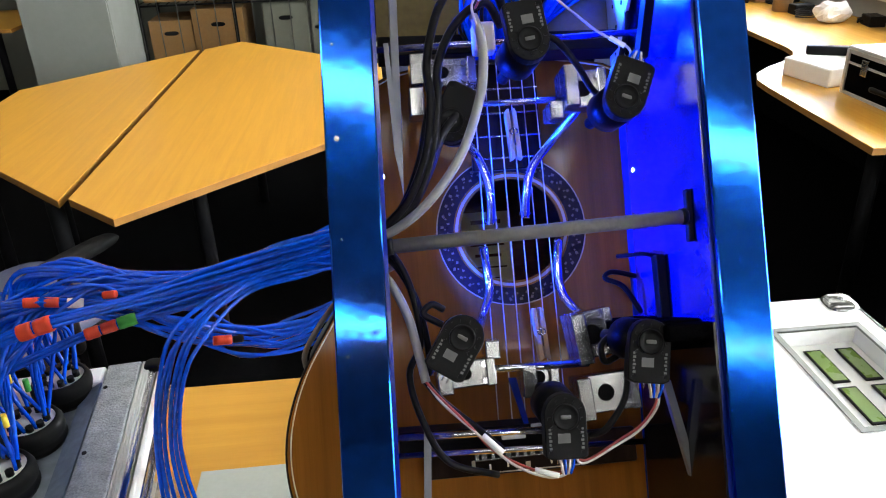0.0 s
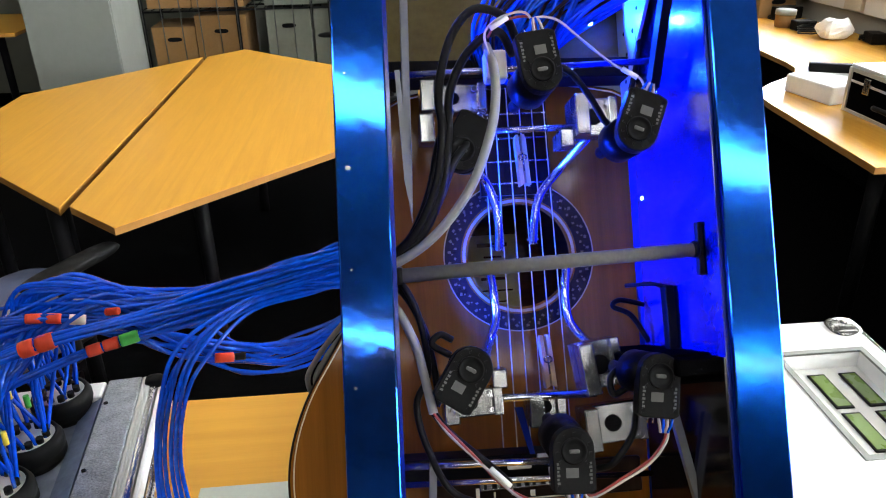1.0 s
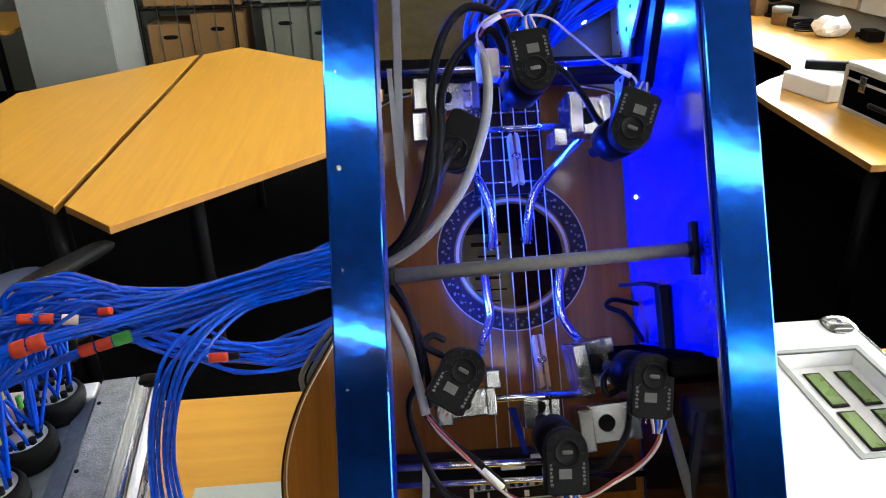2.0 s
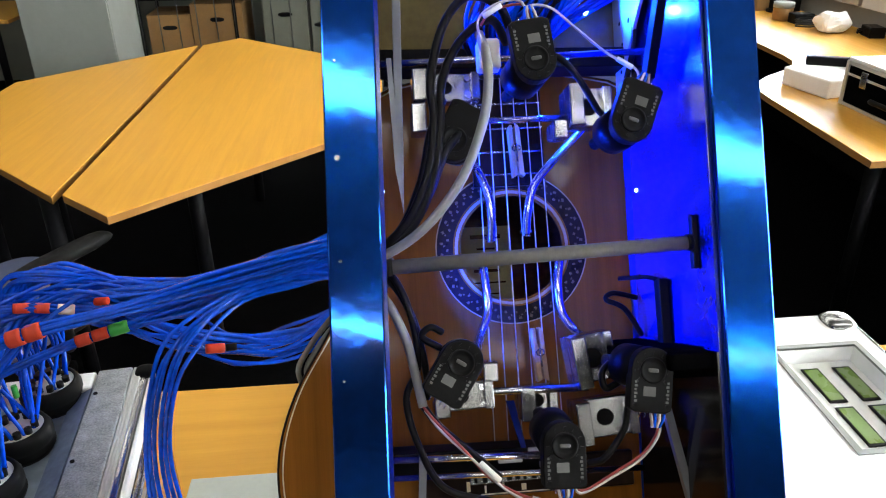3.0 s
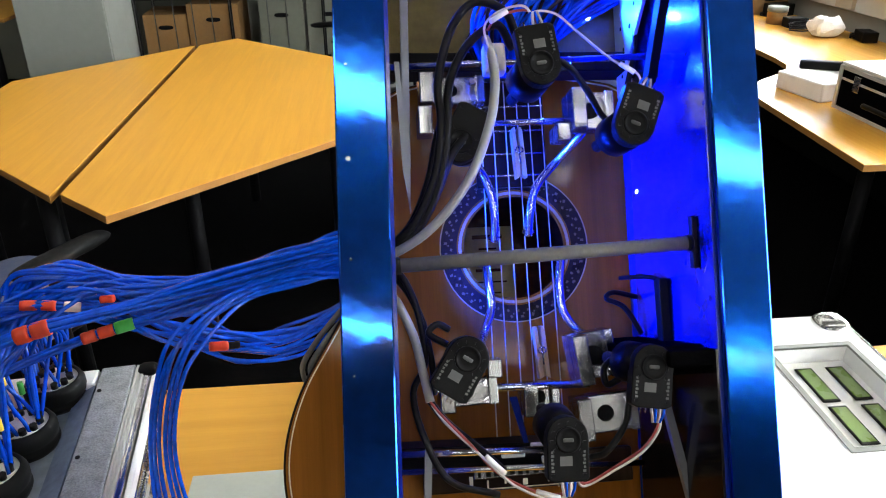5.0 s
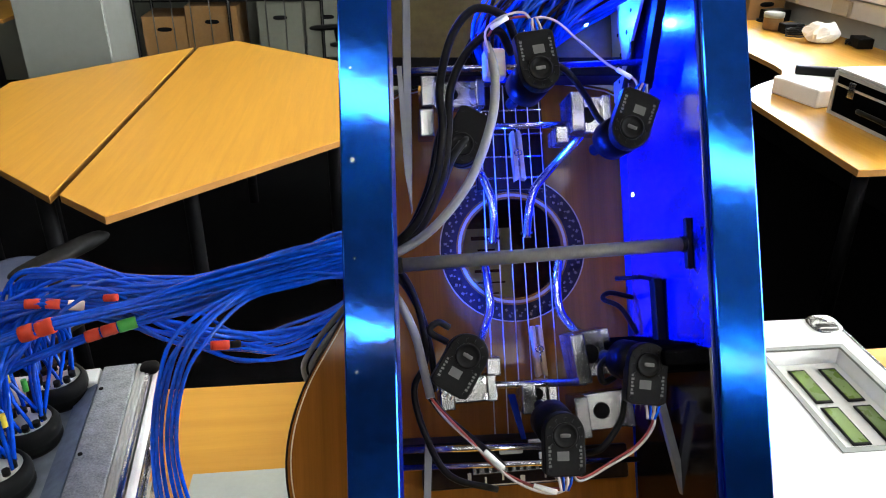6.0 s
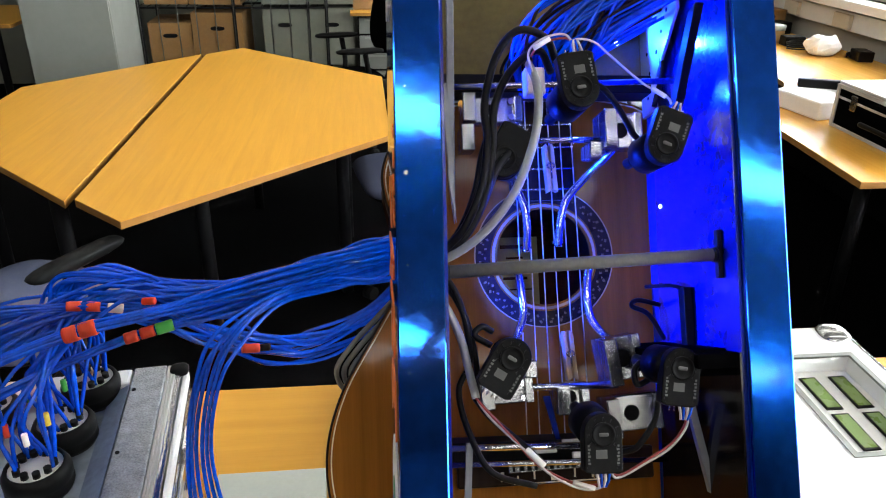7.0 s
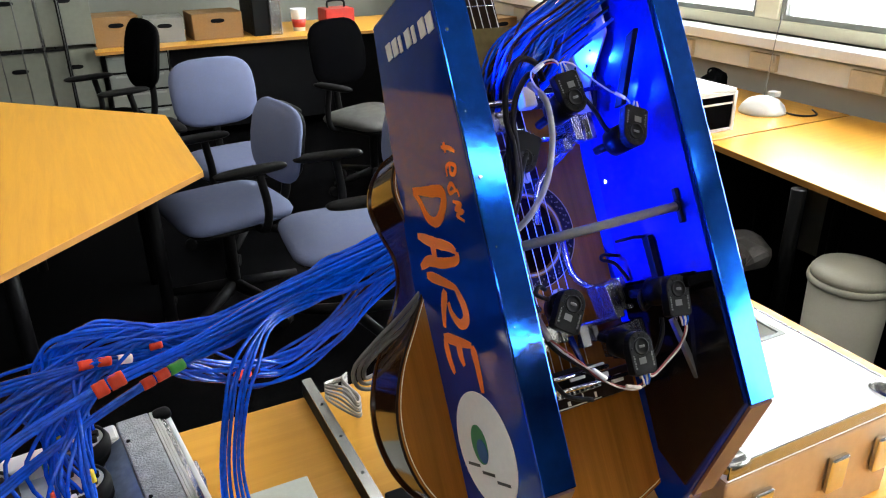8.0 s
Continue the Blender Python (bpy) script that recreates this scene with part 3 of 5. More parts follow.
def body_width(s):
    """Half the body's width at s metres below the neck joint."""
    pts = [(0.0, 0.05), (0.008, 0.095), (0.03, 0.128), (0.065, 0.146), (0.10, 0.1425), (0.14, 0.131), (0.175, 0.136), (0.215, 0.158), (0.265, 0.188), (0.315, 0.203), (0.365, 0.2), (0.41, 0.18), (0.45, 0.14), (0.475, 0.09), (0.488, 0.045), (0.494, 0.0)]
    for k in range(len(pts) - 1):
        (a, wa), (b, wb) = pts[k], pts[k + 1]
        if a <= s <= b:
            (p, wp), (q, wq) = pts[max(k - 1, 0)], pts[min(k + 2, len(pts) - 1)]
            t, h = (s - a) / (b - a), b - a
            ma, mb = (wb - wp) / (b - p) * h, (wq - wa) / (q - a) * h
            return wa * (2 * t ** 3 - 3 * t * t + 1) + ma * (t ** 3 - 2 * t * t + t) + wb * (3 * t * t - 2 * t ** 3) + mb * (t ** 3 - t * t)
    return 0.0


TOPU = 0.15
prof = [(s, body_width(s)) for s in [0.0, 0.004, 0.008, 0.018, 0.03] + [0.03 + 0.006 * k for k in range(1, 72)] + [0.465, 0.475, 0.483, 0.49, 0.494]]
prof = sorted(set(prof))
outline = [(w, TOPU - s) for s, w in prof] + [(-w, TOPU - s) for s, w in reversed(prof[:-1])]
HOLE = 0.0445


def plate_with_hole(outline, r, z, thick):
    """The top with its sound hole: rings from the hole out to the outline."""
    n = 160
    dirs = [2 * math.pi * k / n for k in range(n)]

    def edge(a):
        d = Vector((math.cos(a), math.sin(a)))
        best = None
        for p, q in zip(outline, outline[1:] + outline[:1]):
            p, q = Vector(p), Vector(q)
            e = q - p
            den = d.x * -e.y + d.y * e.x
            if abs(den) < 1e-12:
                continue
            t = (p.x * -e.y + p.y * e.x) / den
            s = (d.x * p.y - d.y * p.x) / den
            if t > 0 and -1e-6 <= s <= 1 + 1e-6:
                best = t if best is None else max(best, t)
        return d * best
    m = Mesh()
    outer = [edge(a) for a in dirs]
    vs, fs = [], []
    for zz in (z, z - thick):
        vs += [(r * math.cos(a), r * math.sin(a), zz) for a in dirs] + [(p.x, p.y, zz) for p in outer]
    for k in range(n):
        j = (k + 1) % n
        fs += [(k, j, n + j, n + k), (2 * n + k, 3 * n + k, 3 * n + j, 2 * n + j), (k, 2 * n + k, 2 * n + j, j), (n + k, n + j, 3 * n + j, 3 * n + k)]
    return m.add(vs, fs)


part("top", plate_with_hole(outline, HOLE, 0, 0.003), SPRUCE, gt)
sd = Mesh()
k = len(outline)
inner = [(x * 0.985, y * 0.99) for x, y in outline]
sd.add([(x, y, 0) for x, y in inner] + [(x, y, -0.095) for x, y in inner], [(i, (i + 1) % k, k + (i + 1) % k, k + i) for i in range(k)], True)
sd.v = [p + Vector((0, 0, -0.003)) for p in sd.v]
part("side", sd, ROSEWOOD, gt)
part("back", Mesh().prism(outline, -0.102, -0.098), ROSEWOOD, gt)
part("binding", Mesh().tube([(x, y, -0.003) for x, y in outline + outline[:1]], 0.0022, 6), EBONY, gt, "black edge line")
part("purfling", Mesh().tube([(x * 0.985, y * 0.99, 0.0) for x, y in outline + outline[:1]], 0.0007, 5), CREAM, gt, "fine cream line")


note = part("paper_label", Mesh().span((-0.034, -0.05, -0.0975), (0.016, 0.028, -0.0965)), mat("old_paper", (0.30, 0.25, 0.10), 0.8, vary=0.15, scale=60), gt, "yellowed paper label inside the body")
for k, (w, l) in enumerate(((0.030, 0.004), (0.018, 0.002), (0.034, 0.002), (0.026, 0.003), (0.036, 0.0015), (0.022, 0.0015))):
    part("print_bar", Mesh().span((-0.009 - w / 2, 0.016 - 0.011 * k, -0.0964), (-0.009 + w / 2, 0.016 - 0.011 * k + l, -0.0961)), ROSEWOOD, note, "line of dark print")


ROS = mat("rosette_dark", (0.02, 0.014, 0.011), 0.3, vary=0.3, scale=60, spec=0.08)
ROSI = mat("rosette_inlay_brown", (0.11, 0.075, 0.03), 0.4, vary=0.3, scale=80)
ROSL = mat("rosette_light", (0.42, 0.30, 0.14), 0.35, vary=0.1)


def annulus(r0, r1, z, seg=96):
    m = Mesh()
    vs = [(r * math.cos(2 * math.pi * i / seg), r * math.sin(2 * math.pi * i / seg), h) for h in (z, z - 0.0004) for r in (r0, r1) for i in range(seg)]
    fs = []
    for i in range(seg):
        j = (i + 1) % seg
        fs += [(i, j, seg + j, seg + i), (seg + i, seg + j, 3 * seg + j, 3 * seg + i), (i, 2 * seg + i, 2 * seg + j, j)]
    return m.add(vs, fs)


rosette = part("rosette", annulus(0.0505, 0.0655, 0.0006), ROS, gt, "dark patterned rosette")
part("inner_line", annulus(0.0465, 0.0490, 0.0006), ROSL, rosette)
part("outer_line", annulus(0.0645, 0.0655, 0.0009), ROSL, rosette)
deco = Mesh()
for i in range(40):
    a = 2 * math.pi * i / 40
    for rr, da, sz in ((0.0555, 0, 0.0022), (0.0605, 0.06, 0.0026), (0.058, 0.09, 0.0014)):
        p = Vector((rr * math.cos(a + da), rr * math.sin(a + da), 0.0009))
        deco.box(p, (sz, sz * 0.8, 0.0004), Matrix.Rotation(a + i, 3, "Z"))
part("rosette_inlay", deco, ROSI, rosette)
part("fingerboard", Mesh().span((-0.030, 0.052, 0.0005), (0.032, 0.50, 0.0065)), EBONY, gt, bevel=0.001)
for i in range(10):
    u = 0.062 + 0.0185 * i + 0.0006 * i * i
    part("fret", Mesh().cyl((-0.029, u, 0.0068), (0.031, u, 0.0068), 0.0011, 6), STEEL, gt)
part("neck", Mesh().prism([(-0.03, 0.0), (0.03, 0.0), (0.02, -0.024), (-0.02, -0.024)], 0.149, 0.52, 1), ROSEWOOD, gt)
part("headstock", Mesh().span((-0.036, 0.521, -0.026), (0.038, 0.70, -0.008)), ROSEWOOD, gt, bevel=0.004)
br = part("bridge", Mesh().span((-0.09, -0.205, 0.0005), (0.09, -0.176, 0.0085)), EBONY, gt, bevel=0.002)
part("saddle", Mesh().span((-0.038, -0.181, 0.009), (0.038, -0.178, 0.0115)), CREAM, br)
ticks = Mesh()
for i, (dx, du, w, l) in enumerate(((-0.05, 0, 0.003, 0.008), (-0.036, -0.003, 0.0015, 0.006), (-0.021, 0.001, 0.0015, 0.009), (-0.004, -0.003, 0.004, 0.005), (0.016, 0, 0.0015, 0.008), (0.033, -0.002, 0.003, 0.006))):
    ticks.box((dx, -0.196 + du, 0.0088), (w, l, 0.0005))
ticks.span((-0.04, -0.2035, 0.0086), (0.04, -0.2025, 0.0091))
part("bridge_inlay", ticks, CREAM, br)
STR = mat("nylon_string", (0.75, 0.75, 0.8), 0.25, vary=0.05)
for i in range(6):
    part("string", Mesh().tube([(-0.0265 + i * 0.0116, -0.178, 0.0118), (-0.022 + i * 0.0095, 0.50, 0.0085)], 0.00045 + 0.0001 * (i < 3), 5), STR, gt)

# stand below the guitar
st = thing("support_block", "dark support block under the guitar body", "stand", pose(0.1, 0.13, 0.73))
part("base", Mesh().span((-0.13, -0.12, 0), (0.13, 0.2, 0.02)), DARKSTEEL, st, bevel=0.003)
part("column", Mesh().span((-0.07, 0.02, 0.02), (0.07, 0.13, 0.165)), DARKSTEEL, st, bevel=0.003)


# ---------------------------------------------------------------- drives
def drive(x, u, turn, shaft, label="small black motor with a flat encoder housing", nseat=0.0, printed=True):
    """A motor lying along the view with its encoder housing in front; shaft: where its rear end lies, in the machine's axes."""
    d = thing("motor", label, "motor", MM @ pose(x, u, nseat, 0, 0, turn), group="motors")
    w, h = 0.0138, 0.022
    arc = [(w * math.cos(a), 0.004 + w * math.sin(a)) for a in (math.pi * k / 12 for k in range(13))]
    poly = [*arc, (-w, -h), (-w + 0.004, -h - 0.002), (w - 0.004, -h - 0.002), (w, -h)]
    hs = part("housing", Mesh().prism(poly, -0.009, 0.002), BLACKPL, d, bevel=0.001)
    part("boss", Mesh().lathe([(0.0085, 0.002), (0.0085, 0.003), (0.0072, 0.0034), (0.007, 0.0026), (0.004, 0.0026)], (0, 0.003, 0)), BLACKPL, hs)
    part("screw", Mesh().cushion((0, 0.003, 0.0031), (0.007, 0.0026, 0.0008), p=5, nu=12, nv=6), PRINTGREY, hs, "grey slot")
    ribs = Mesh()
    for k in range(9):
        q = math.radians(-40 + 32 * k)
        ribs.box((0.0108 * math.cos(q), 0.003 + 0.0108 * math.sin(q), 0.0024), (0.0022, 0.0016, 0.0012), Matrix.Rotation(q, 3, "Z"))
    part("rib", ribs, BLACKPL, hs)
    if printed:
        part("print", Mesh().span((-0.0055, -0.0135, 0.002), (0.0025, -0.0075, 0.0023)), GREYDK, hs, "small grey label")
        for s in (-1, 1):
            dash = Mesh()
            for k in range(6):
                y = -0.0175 + 0.0024 * k
                dash.span((s * 0.0113, y, 0.002), (s * (0.0094 + 0.0006 * (k % 2)), y + 0.0015, 0.0022))
            part("print", dash, PRINTGREY, hs, "line of small grey print")
    for s in (-1, 1):
        part("housing_screw", Mesh().cyl((s * 0.0105, -0.0195, 0.002), (s * 0.0105, -0.0195, 0.0026), 0.0014, 8), DARKSTEEL, hs)
    for k in range(4):
        part("pin", Mesh().cyl((-0.0055 + 0.0035 * k, -h - 0.0055, -0.003), (-0.0055 + 0.0035 * k, -h + 0.002, -0.003), 0.0006, 6), STEEL, hs)
    inv = Matrix.Rotation(radians(-turn), 3, "Z")
    a = inv @ Vector((shaft[0] - x, shaft[1] - u, 0))
    b = Vector((0, 0.003, -0.009))
    e = Vector((a.x, a.y, shaft[2] - nseat))
    part("can", Mesh().tube([b, b + (e - b) * 0.3, b + (e - b) * 0.32], [0.0145, 0.0145, 0.0125], 24), mat("motor_can", (0.003, 0.003, 0.0035), 0.35, spec=0.08) if "motor_can" not in bpy.data.materials else bpy.data.materials["motor_can"], d)
    part("gearhead", Mesh().cyl(b + (e - b) * 0.32, b + (e - b) * 0.62, 0.0045, 14), DARKSTEEL, d, "dark gearhead")
    return d


drive(-0.0115, 0.143, -172, (-0.028, 0.125, -0.085))
drive(0.0515, 0.100, 158, (0.035, 0.092, -0.085))
drive(-0.073, -0.055, -33, (-0.06, -0.06, -0.085))
drive(0.0505, -0.068, -8, (0.030, -0.06, -0.085))
drive(-0.0095, -0.111, -2, (-0.015, -0.088, -0.085))
drive(-0.0625, 0.098, 150, (-0.05, 0.10, -0.09), "small black motor behind a bundle of cables", -0.03, False)


def bracket(cx, cu, cn, sx, su, sn, turn=0, label="milled aluminium motor bracket"):
    b = thing("bracket", label, "bracket", MM @ pose(cx, cu, cn, 0, 0, turn), group="brackets")
    part("plate", Mesh().span((-sx / 2, -su / 2, -sn / 2), (sx / 2, su / 2, sn / 2)), ALU, b, bevel=0.0012)
    part("clamp", Mesh().span((-sx / 2, -su / 2 - 0.002, sn / 2), (-sx / 2 + 0.011, su / 2, sn / 2 + 0.016)), ALU, b, bevel=0.001)
    part("step", Mesh().span((sx / 2 - 0.007, -su / 2, sn / 2), (sx / 2, su / 2, sn / 2 + 0.005)), ALU, b, bevel=0.0008)
    part("bore", Mesh().cyl((0, 0, sn / 2 - 0.001), (0, 0, sn / 2 + 0.0004), min(sx, su) * 0.22, 16), DARKSTEEL, b)
    for s in (-1, 1):
        part("bolt", Mesh().cyl((sx * 0.32, s * su * 0.3, sn / 2), (sx * 0.32, s * su * 0.3, sn / 2 + 0.003), 0.0026, 10), STEEL, b)
    return b


bracket(-0.062, 0.149, -0.097, 0.052, 0.022, 0.014)
bracket(0.046, 0.128, -0.092, 0.036, 0.03, 0.018)
bracket(0.035, -0.062, -0.092, 0.034, 0.036, 0.02, 8)
bracket(0.045, -0.108, -0.1, 0.05, 0.03, 0.014, 4)
bracket(-0.064, -0.083, -0.082, 0.044, 0.02, 0.018, 2)
bracket(-0.084, 0.124, -0.097, 0.012, 0.02, 0.014)
bracket(-0.006, -0.092, -0.1, 0.03, 0.022, 0.014)
bracket(0.022, 0.112, -0.098, 0.01, 0.012, 0.012, 0, "small aluminium block on a rod")
bracket(-0.042, -0.066, -0.095, 0.012, 0.012, 0.012, 0, "small aluminium block on a rod")


single("mounting_bar", Mesh().span((0.046, -0.073, -0.135), (0.0918, -0.053, -0.012)).span((0.060, -0.066, -0.012), (0.0918, -0.055, 0.008)), BLACKFAB, "black mounting bar between the lower motor and the side panel", "mounting bar", MM, bevel=0.002)


def rod(a, b, r, label="polished steel guide rod", material=STEEL):
    return single("guide_rod", Mesh().cyl(a, b, r, 14), material, label, "rod", MM, group="guide rods")


rod((PL + TH - 0.002, 0.164, -0.075), (PR - TH + 0.002, 0.168, -0.075), 0.0026)
rod((-0.036, 0.121, -0.085), (0.03, 0.121, -0.085), 0.0026)
rod((-0.085, -0.081, -0.08), (0.03, -0.083, -0.08), 0.003)
rod((PL + TH - 0.002, -0.125, -0.075), (0.0, -0.129, -0.075), 0.0026)
rod((PL + TH - 0.002, -0.140, -0.085), (0.07, -0.146, -0.085), 0.0022)


def hook(pts, label="bent steel plucking arm reaching to the strings"):
    h = thing("plucking_arm", label, "plucking arm", MM, group="plucking arms")
    p = smooth_path(pts, 8)
    part("tube", Mesh().tube(p, 0.0039, 10), STEEL, h)
    e = p[-1]
    part("tip", Mesh().cyl(e + Vector((-0.004, 0.004, -0.004)), e + Vector((0.006, 0.004, -0.004)), 0.0015, 8), STEEL, h)


hook([(-0.05, 0.10, -0.11), (-0.036, 0.093, -0.135), (-0.027, 0.072, -0.14), (-0.025, 0.052, -0.142), (-0.026, 0.033, -0.147)])
hook([(0.046, 0.118, -0.096), (0.038, 0.108, -0.112), (0.027, 0.096, -0.13), (0.012, 0.078, -0.14), (0.006, 0.058, -0.142), (0.004, 0.037, -0.147)])
hook([(-0.05, -0.055, -0.10), (-0.042, -0.044, -0.13), (-0.033, -0.025, -0.14), (-0.033, -0.006, -0.142), (-0.034, 0.014, -0.147)])
hook([(0.045, -0.05, -0.10), (0.039, -0.046, -0.13), (0.029, -0.03, -0.14), (0.027, -0.008, -0.142), (0.031, 0.016, -0.147)])


def peg(x, u, turn):
    p = thing("clothes_peg", "wooden clothes peg clipped to a string", "clothes peg", MM @ pose(x, u, FACE + 0.018, 0, 0, turn), group="clothes pegs")
    for s in (-1, 1):
        part("jaw", Mesh().prism([(s * 0.0006, -0.02), (s * 0.0048, -0.022), (s * 0.0048, 0.018), (s * 0.0036, 0.022), (s * 0.0012, 0.022)], -0.005, 0.005), PINWOOD, p, bevel=0.0006)
    part("spring", Mesh().tube([(0.0035 * math.cos(k), 0.002 + 0.0028 * math.sin(k), 0.0052 + 0.0001 * k) for k in range(14)], 0.0006, 6).cyl((0, -0.01, 0.0058), (0, 0.006, 0.0058), 0.0008, 8), STEEL, p)


peg(-0.001, 0.108, 3)
peg(0.008, -0.062, 4)


# ---------------------------------------------------------------- cables inside
def cable(name, pts, r, material, label, category="cable", m=MM, seg=8, n=6):
    return single(name, Mesh().tube(smooth_path(pts, n), r, seg), material, label, category, m)


cable("grey_cable", [(-0.044, 0.165, -0.02), (-0.043, 0.145, -0.002), (-0.043, 0.125, 0.0), (-0.048, 0.1, 0.0), (-0.063, 0.065, -0.002), (-0.087, 0.036, -0.01), (-0.113, 0.02, -0.025), (-0.135, 0.016, -0.03)], 0.0032, GREYPL, "thick grey cable curving to the side panel")
cable("grey_cable", [(-0.118, -0.008, -0.03), (-0.112, -0.018, -0.022), (-0.104, -0.038, -0.02), (-0.1, -0.058, -0.018), (-0.096, -0.080, -0.012)], 0.0030, GREYPL, "thick grey cable hanging from the side panel")
for k, (pts) in enumerate([
    [(-0.02, 0.17, -0.03), (-0.03, 0.185, -0.02), (-0.052, 0.189, -0.015), (-0.069, 0.17, -0.018), (-0.079, 0.134, -0.02), (-0.078, 0.108, -0.02), (-0.084, 0.072, -0.02), (-0.098, 0.042, -0.025), (-0.115, 0.025, -0.03)],
    [(-0.022, 0.165, -0.04), (-0.035, 0.177, -0.025), (-0.057, 0.161, -0.02), (-0.071, 0.134, -0.02), (-0.074, 0.104, -0.022), (-0.080, 0.07, -0.022), (-0.094, 0.04, -0.028), (-0.115, 0.022, -0.032)],
    [(-0.06, 0.1, -0.03), (-0.072, 0.085, -0.025), (-0.084, 0.058, -0.025), (-0.1, 0.034, -0.03), (-0.118, 0.018, -0.035)],
    [(-0.07, 0.125, -0.035), (-0.08, 0.1, -0.03), (-0.088, 0.068, -0.028), (-0.102, 0.038, -0.032), (-0.118, 0.024, -0.036)],
    [(-0.118, 0.012, -0.03), (-0.108, 0.0, -0.026), (-0.1, -0.023, -0.026), (-0.097, -0.055, -0.028), (-0.106, -0.076, -0.03), (-0.1, -0.106, -0.028), (-0.084, -0.136, -0.03), (-0.05, -0.15, -0.04)],
    [(-0.118, 0.008, -0.032), (-0.106, -0.008, -0.03), (-0.097, -0.03, -0.028), (-0.092, -0.06, -0.03), (-0.092, -0.078, -0.03)],
    [(-0.096, -0.08, -0.02), (-0.085, -0.095, -0.02), (-0.062, -0.116, -0.02), (-0.048, -0.13, -0.02)],
    [(0.0, 0.148, -0.012), (0.012, 0.142, -0.014), (0.026, 0.126, -0.02), (0.036, 0.110, -0.024), (0.048, 0.1, -0.024)],
    [(0.038, -0.075, -0.03), (0.028, -0.078, -0.028), (0.027, -0.068, -0.03), (0.034, -0.062, -0.035)],
    [(-0.082, -0.044, -0.02), (-0.094, -0.036, -0.02), (-0.088, -0.03, -0.022), (-0.08, -0.034, -0.025)],
    [(0.04, -0.09, -0.02), (0.036, -0.105, -0.02), (0.022, -0.122, -0.02), (0.012, -0.126, -0.025)],
    [(0.095, 0.262, -0.09), (0.09, 0.21, -0.09), (0.088, 0.18, -0.088), (0.08, 0.15, -0.09)],
]):
    cable("black_cable", pts, 0.0031 if k < 4 else 0.0024, BLACKRUB, "black cable inside the machine")
for pts, mt, lb in [
    ([(-0.096, -0.08, -0.012), (-0.088, -0.09, -0.008), (-0.07, -0.11, -0.008), (-0.055, -0.128, -0.01), (-0.03, -0.142, -0.01), (-0.012, -0.144, -0.008), (-0.01, -0.134, -0.004)], WIRE_R, "thin red signal wire"),
    ([(-0.095, -0.082, -0.012), (-0.086, -0.095, -0.01), (-0.066, -0.115, -0.008), (-0.045, -0.136, -0.008), (-0.022, -0.147, -0.008), (-0.008, -0.144, -0.006), (-0.008, -0.134, -0.004)], WIRE_W, "thin white signal wire"),
    ([(0.052, -0.092, -0.004), (0.053, -0.104, -0.004), (0.043, -0.118, -0.006), (0.025, -0.128, -0.006), (0.004, -0.138, -0.006), (-0.006, -0.134, -0.004)], WIRE_R, "thin red signal wire"),
    ([(0.054, -0.092, -0.004), (0.054, -0.106, -0.004), (0.042, -0.121, -0.006), (0.023, -0.131, -0.006), (0.002, -0.14, -0.006), (-0.004, -0.134, -0.004)], WIRE_W, "thin white signal wire"),
    ([(-0.014, 0.166, -0.003), (-0.012, 0.178, -0.006), (0.004, 0.178, -0.01), (0.02, 0.165, -0.012), (0.04, 0.146, -0.01), (0.058, 0.134, -0.008), (0.058, 0.122, -0.004)], WIRE_W, "thin white signal wire"),
    ([(-0.012, 0.166, -0.003), (-0.018, 0.182, -0.006), (-0.035, 0.18, -0.008), (-0.046, 0.17, -0.01), (-0.044, 0.15, -0.005)], WIRE_W, "thin white signal wire"),
    ([(-0.01, 0.166, -0.003), (-0.016, 0.180, -0.008), (-0.036, 0.177, -0.01), (-0.044, 0.168, -0.012)], WIRE_R, "thin red signal wire"),
]:
    cable("signal_wire", pts, 0.0009, mt, lb, "wire", seg=6)
for a, b in [((-0.062, -0.1165, -0.007), (-0.05, -0.1285, -0.007)), ((0.046, 0.1415, -0.008), (0.056, 0.135, -0.008)), ((-0.03, -0.1415, -0.008), (-0.015, -0.1465, -0.007)), ((-0.042, 0.173, -0.009), (-0.03, 0.18, -0.008))]:
    single("wire_sleeve", Mesh().cyl(a, b, 0.0018, 10), WHITEPL, "white sleeve on the signal wires", "sleeve", MM)
for x, u, t in ((-0.01, -0.136, 178), (0.053, -0.093, 172), (-0.012, 0.168, 8), (0.0595, 0.121, -22)):
    w = thing("connector", "small plug with thin blue and white wires", "connector", MM @ pose(x, u, -0.003, 0, 0, t), group="connectors")
    for k in range(4):
        part("wire", Mesh().tube([(-0.0055 + 0.0035 * k, -0.004 if t > 90 else -0.002, 0), (-0.004 + 0.0025 * k, 0.004, 0.001), (-0.002 + 0.0015 * k, 0.009, 0)], 0.0009, 6), WIRE_W if k % 2 else TUBEBLUE, w)
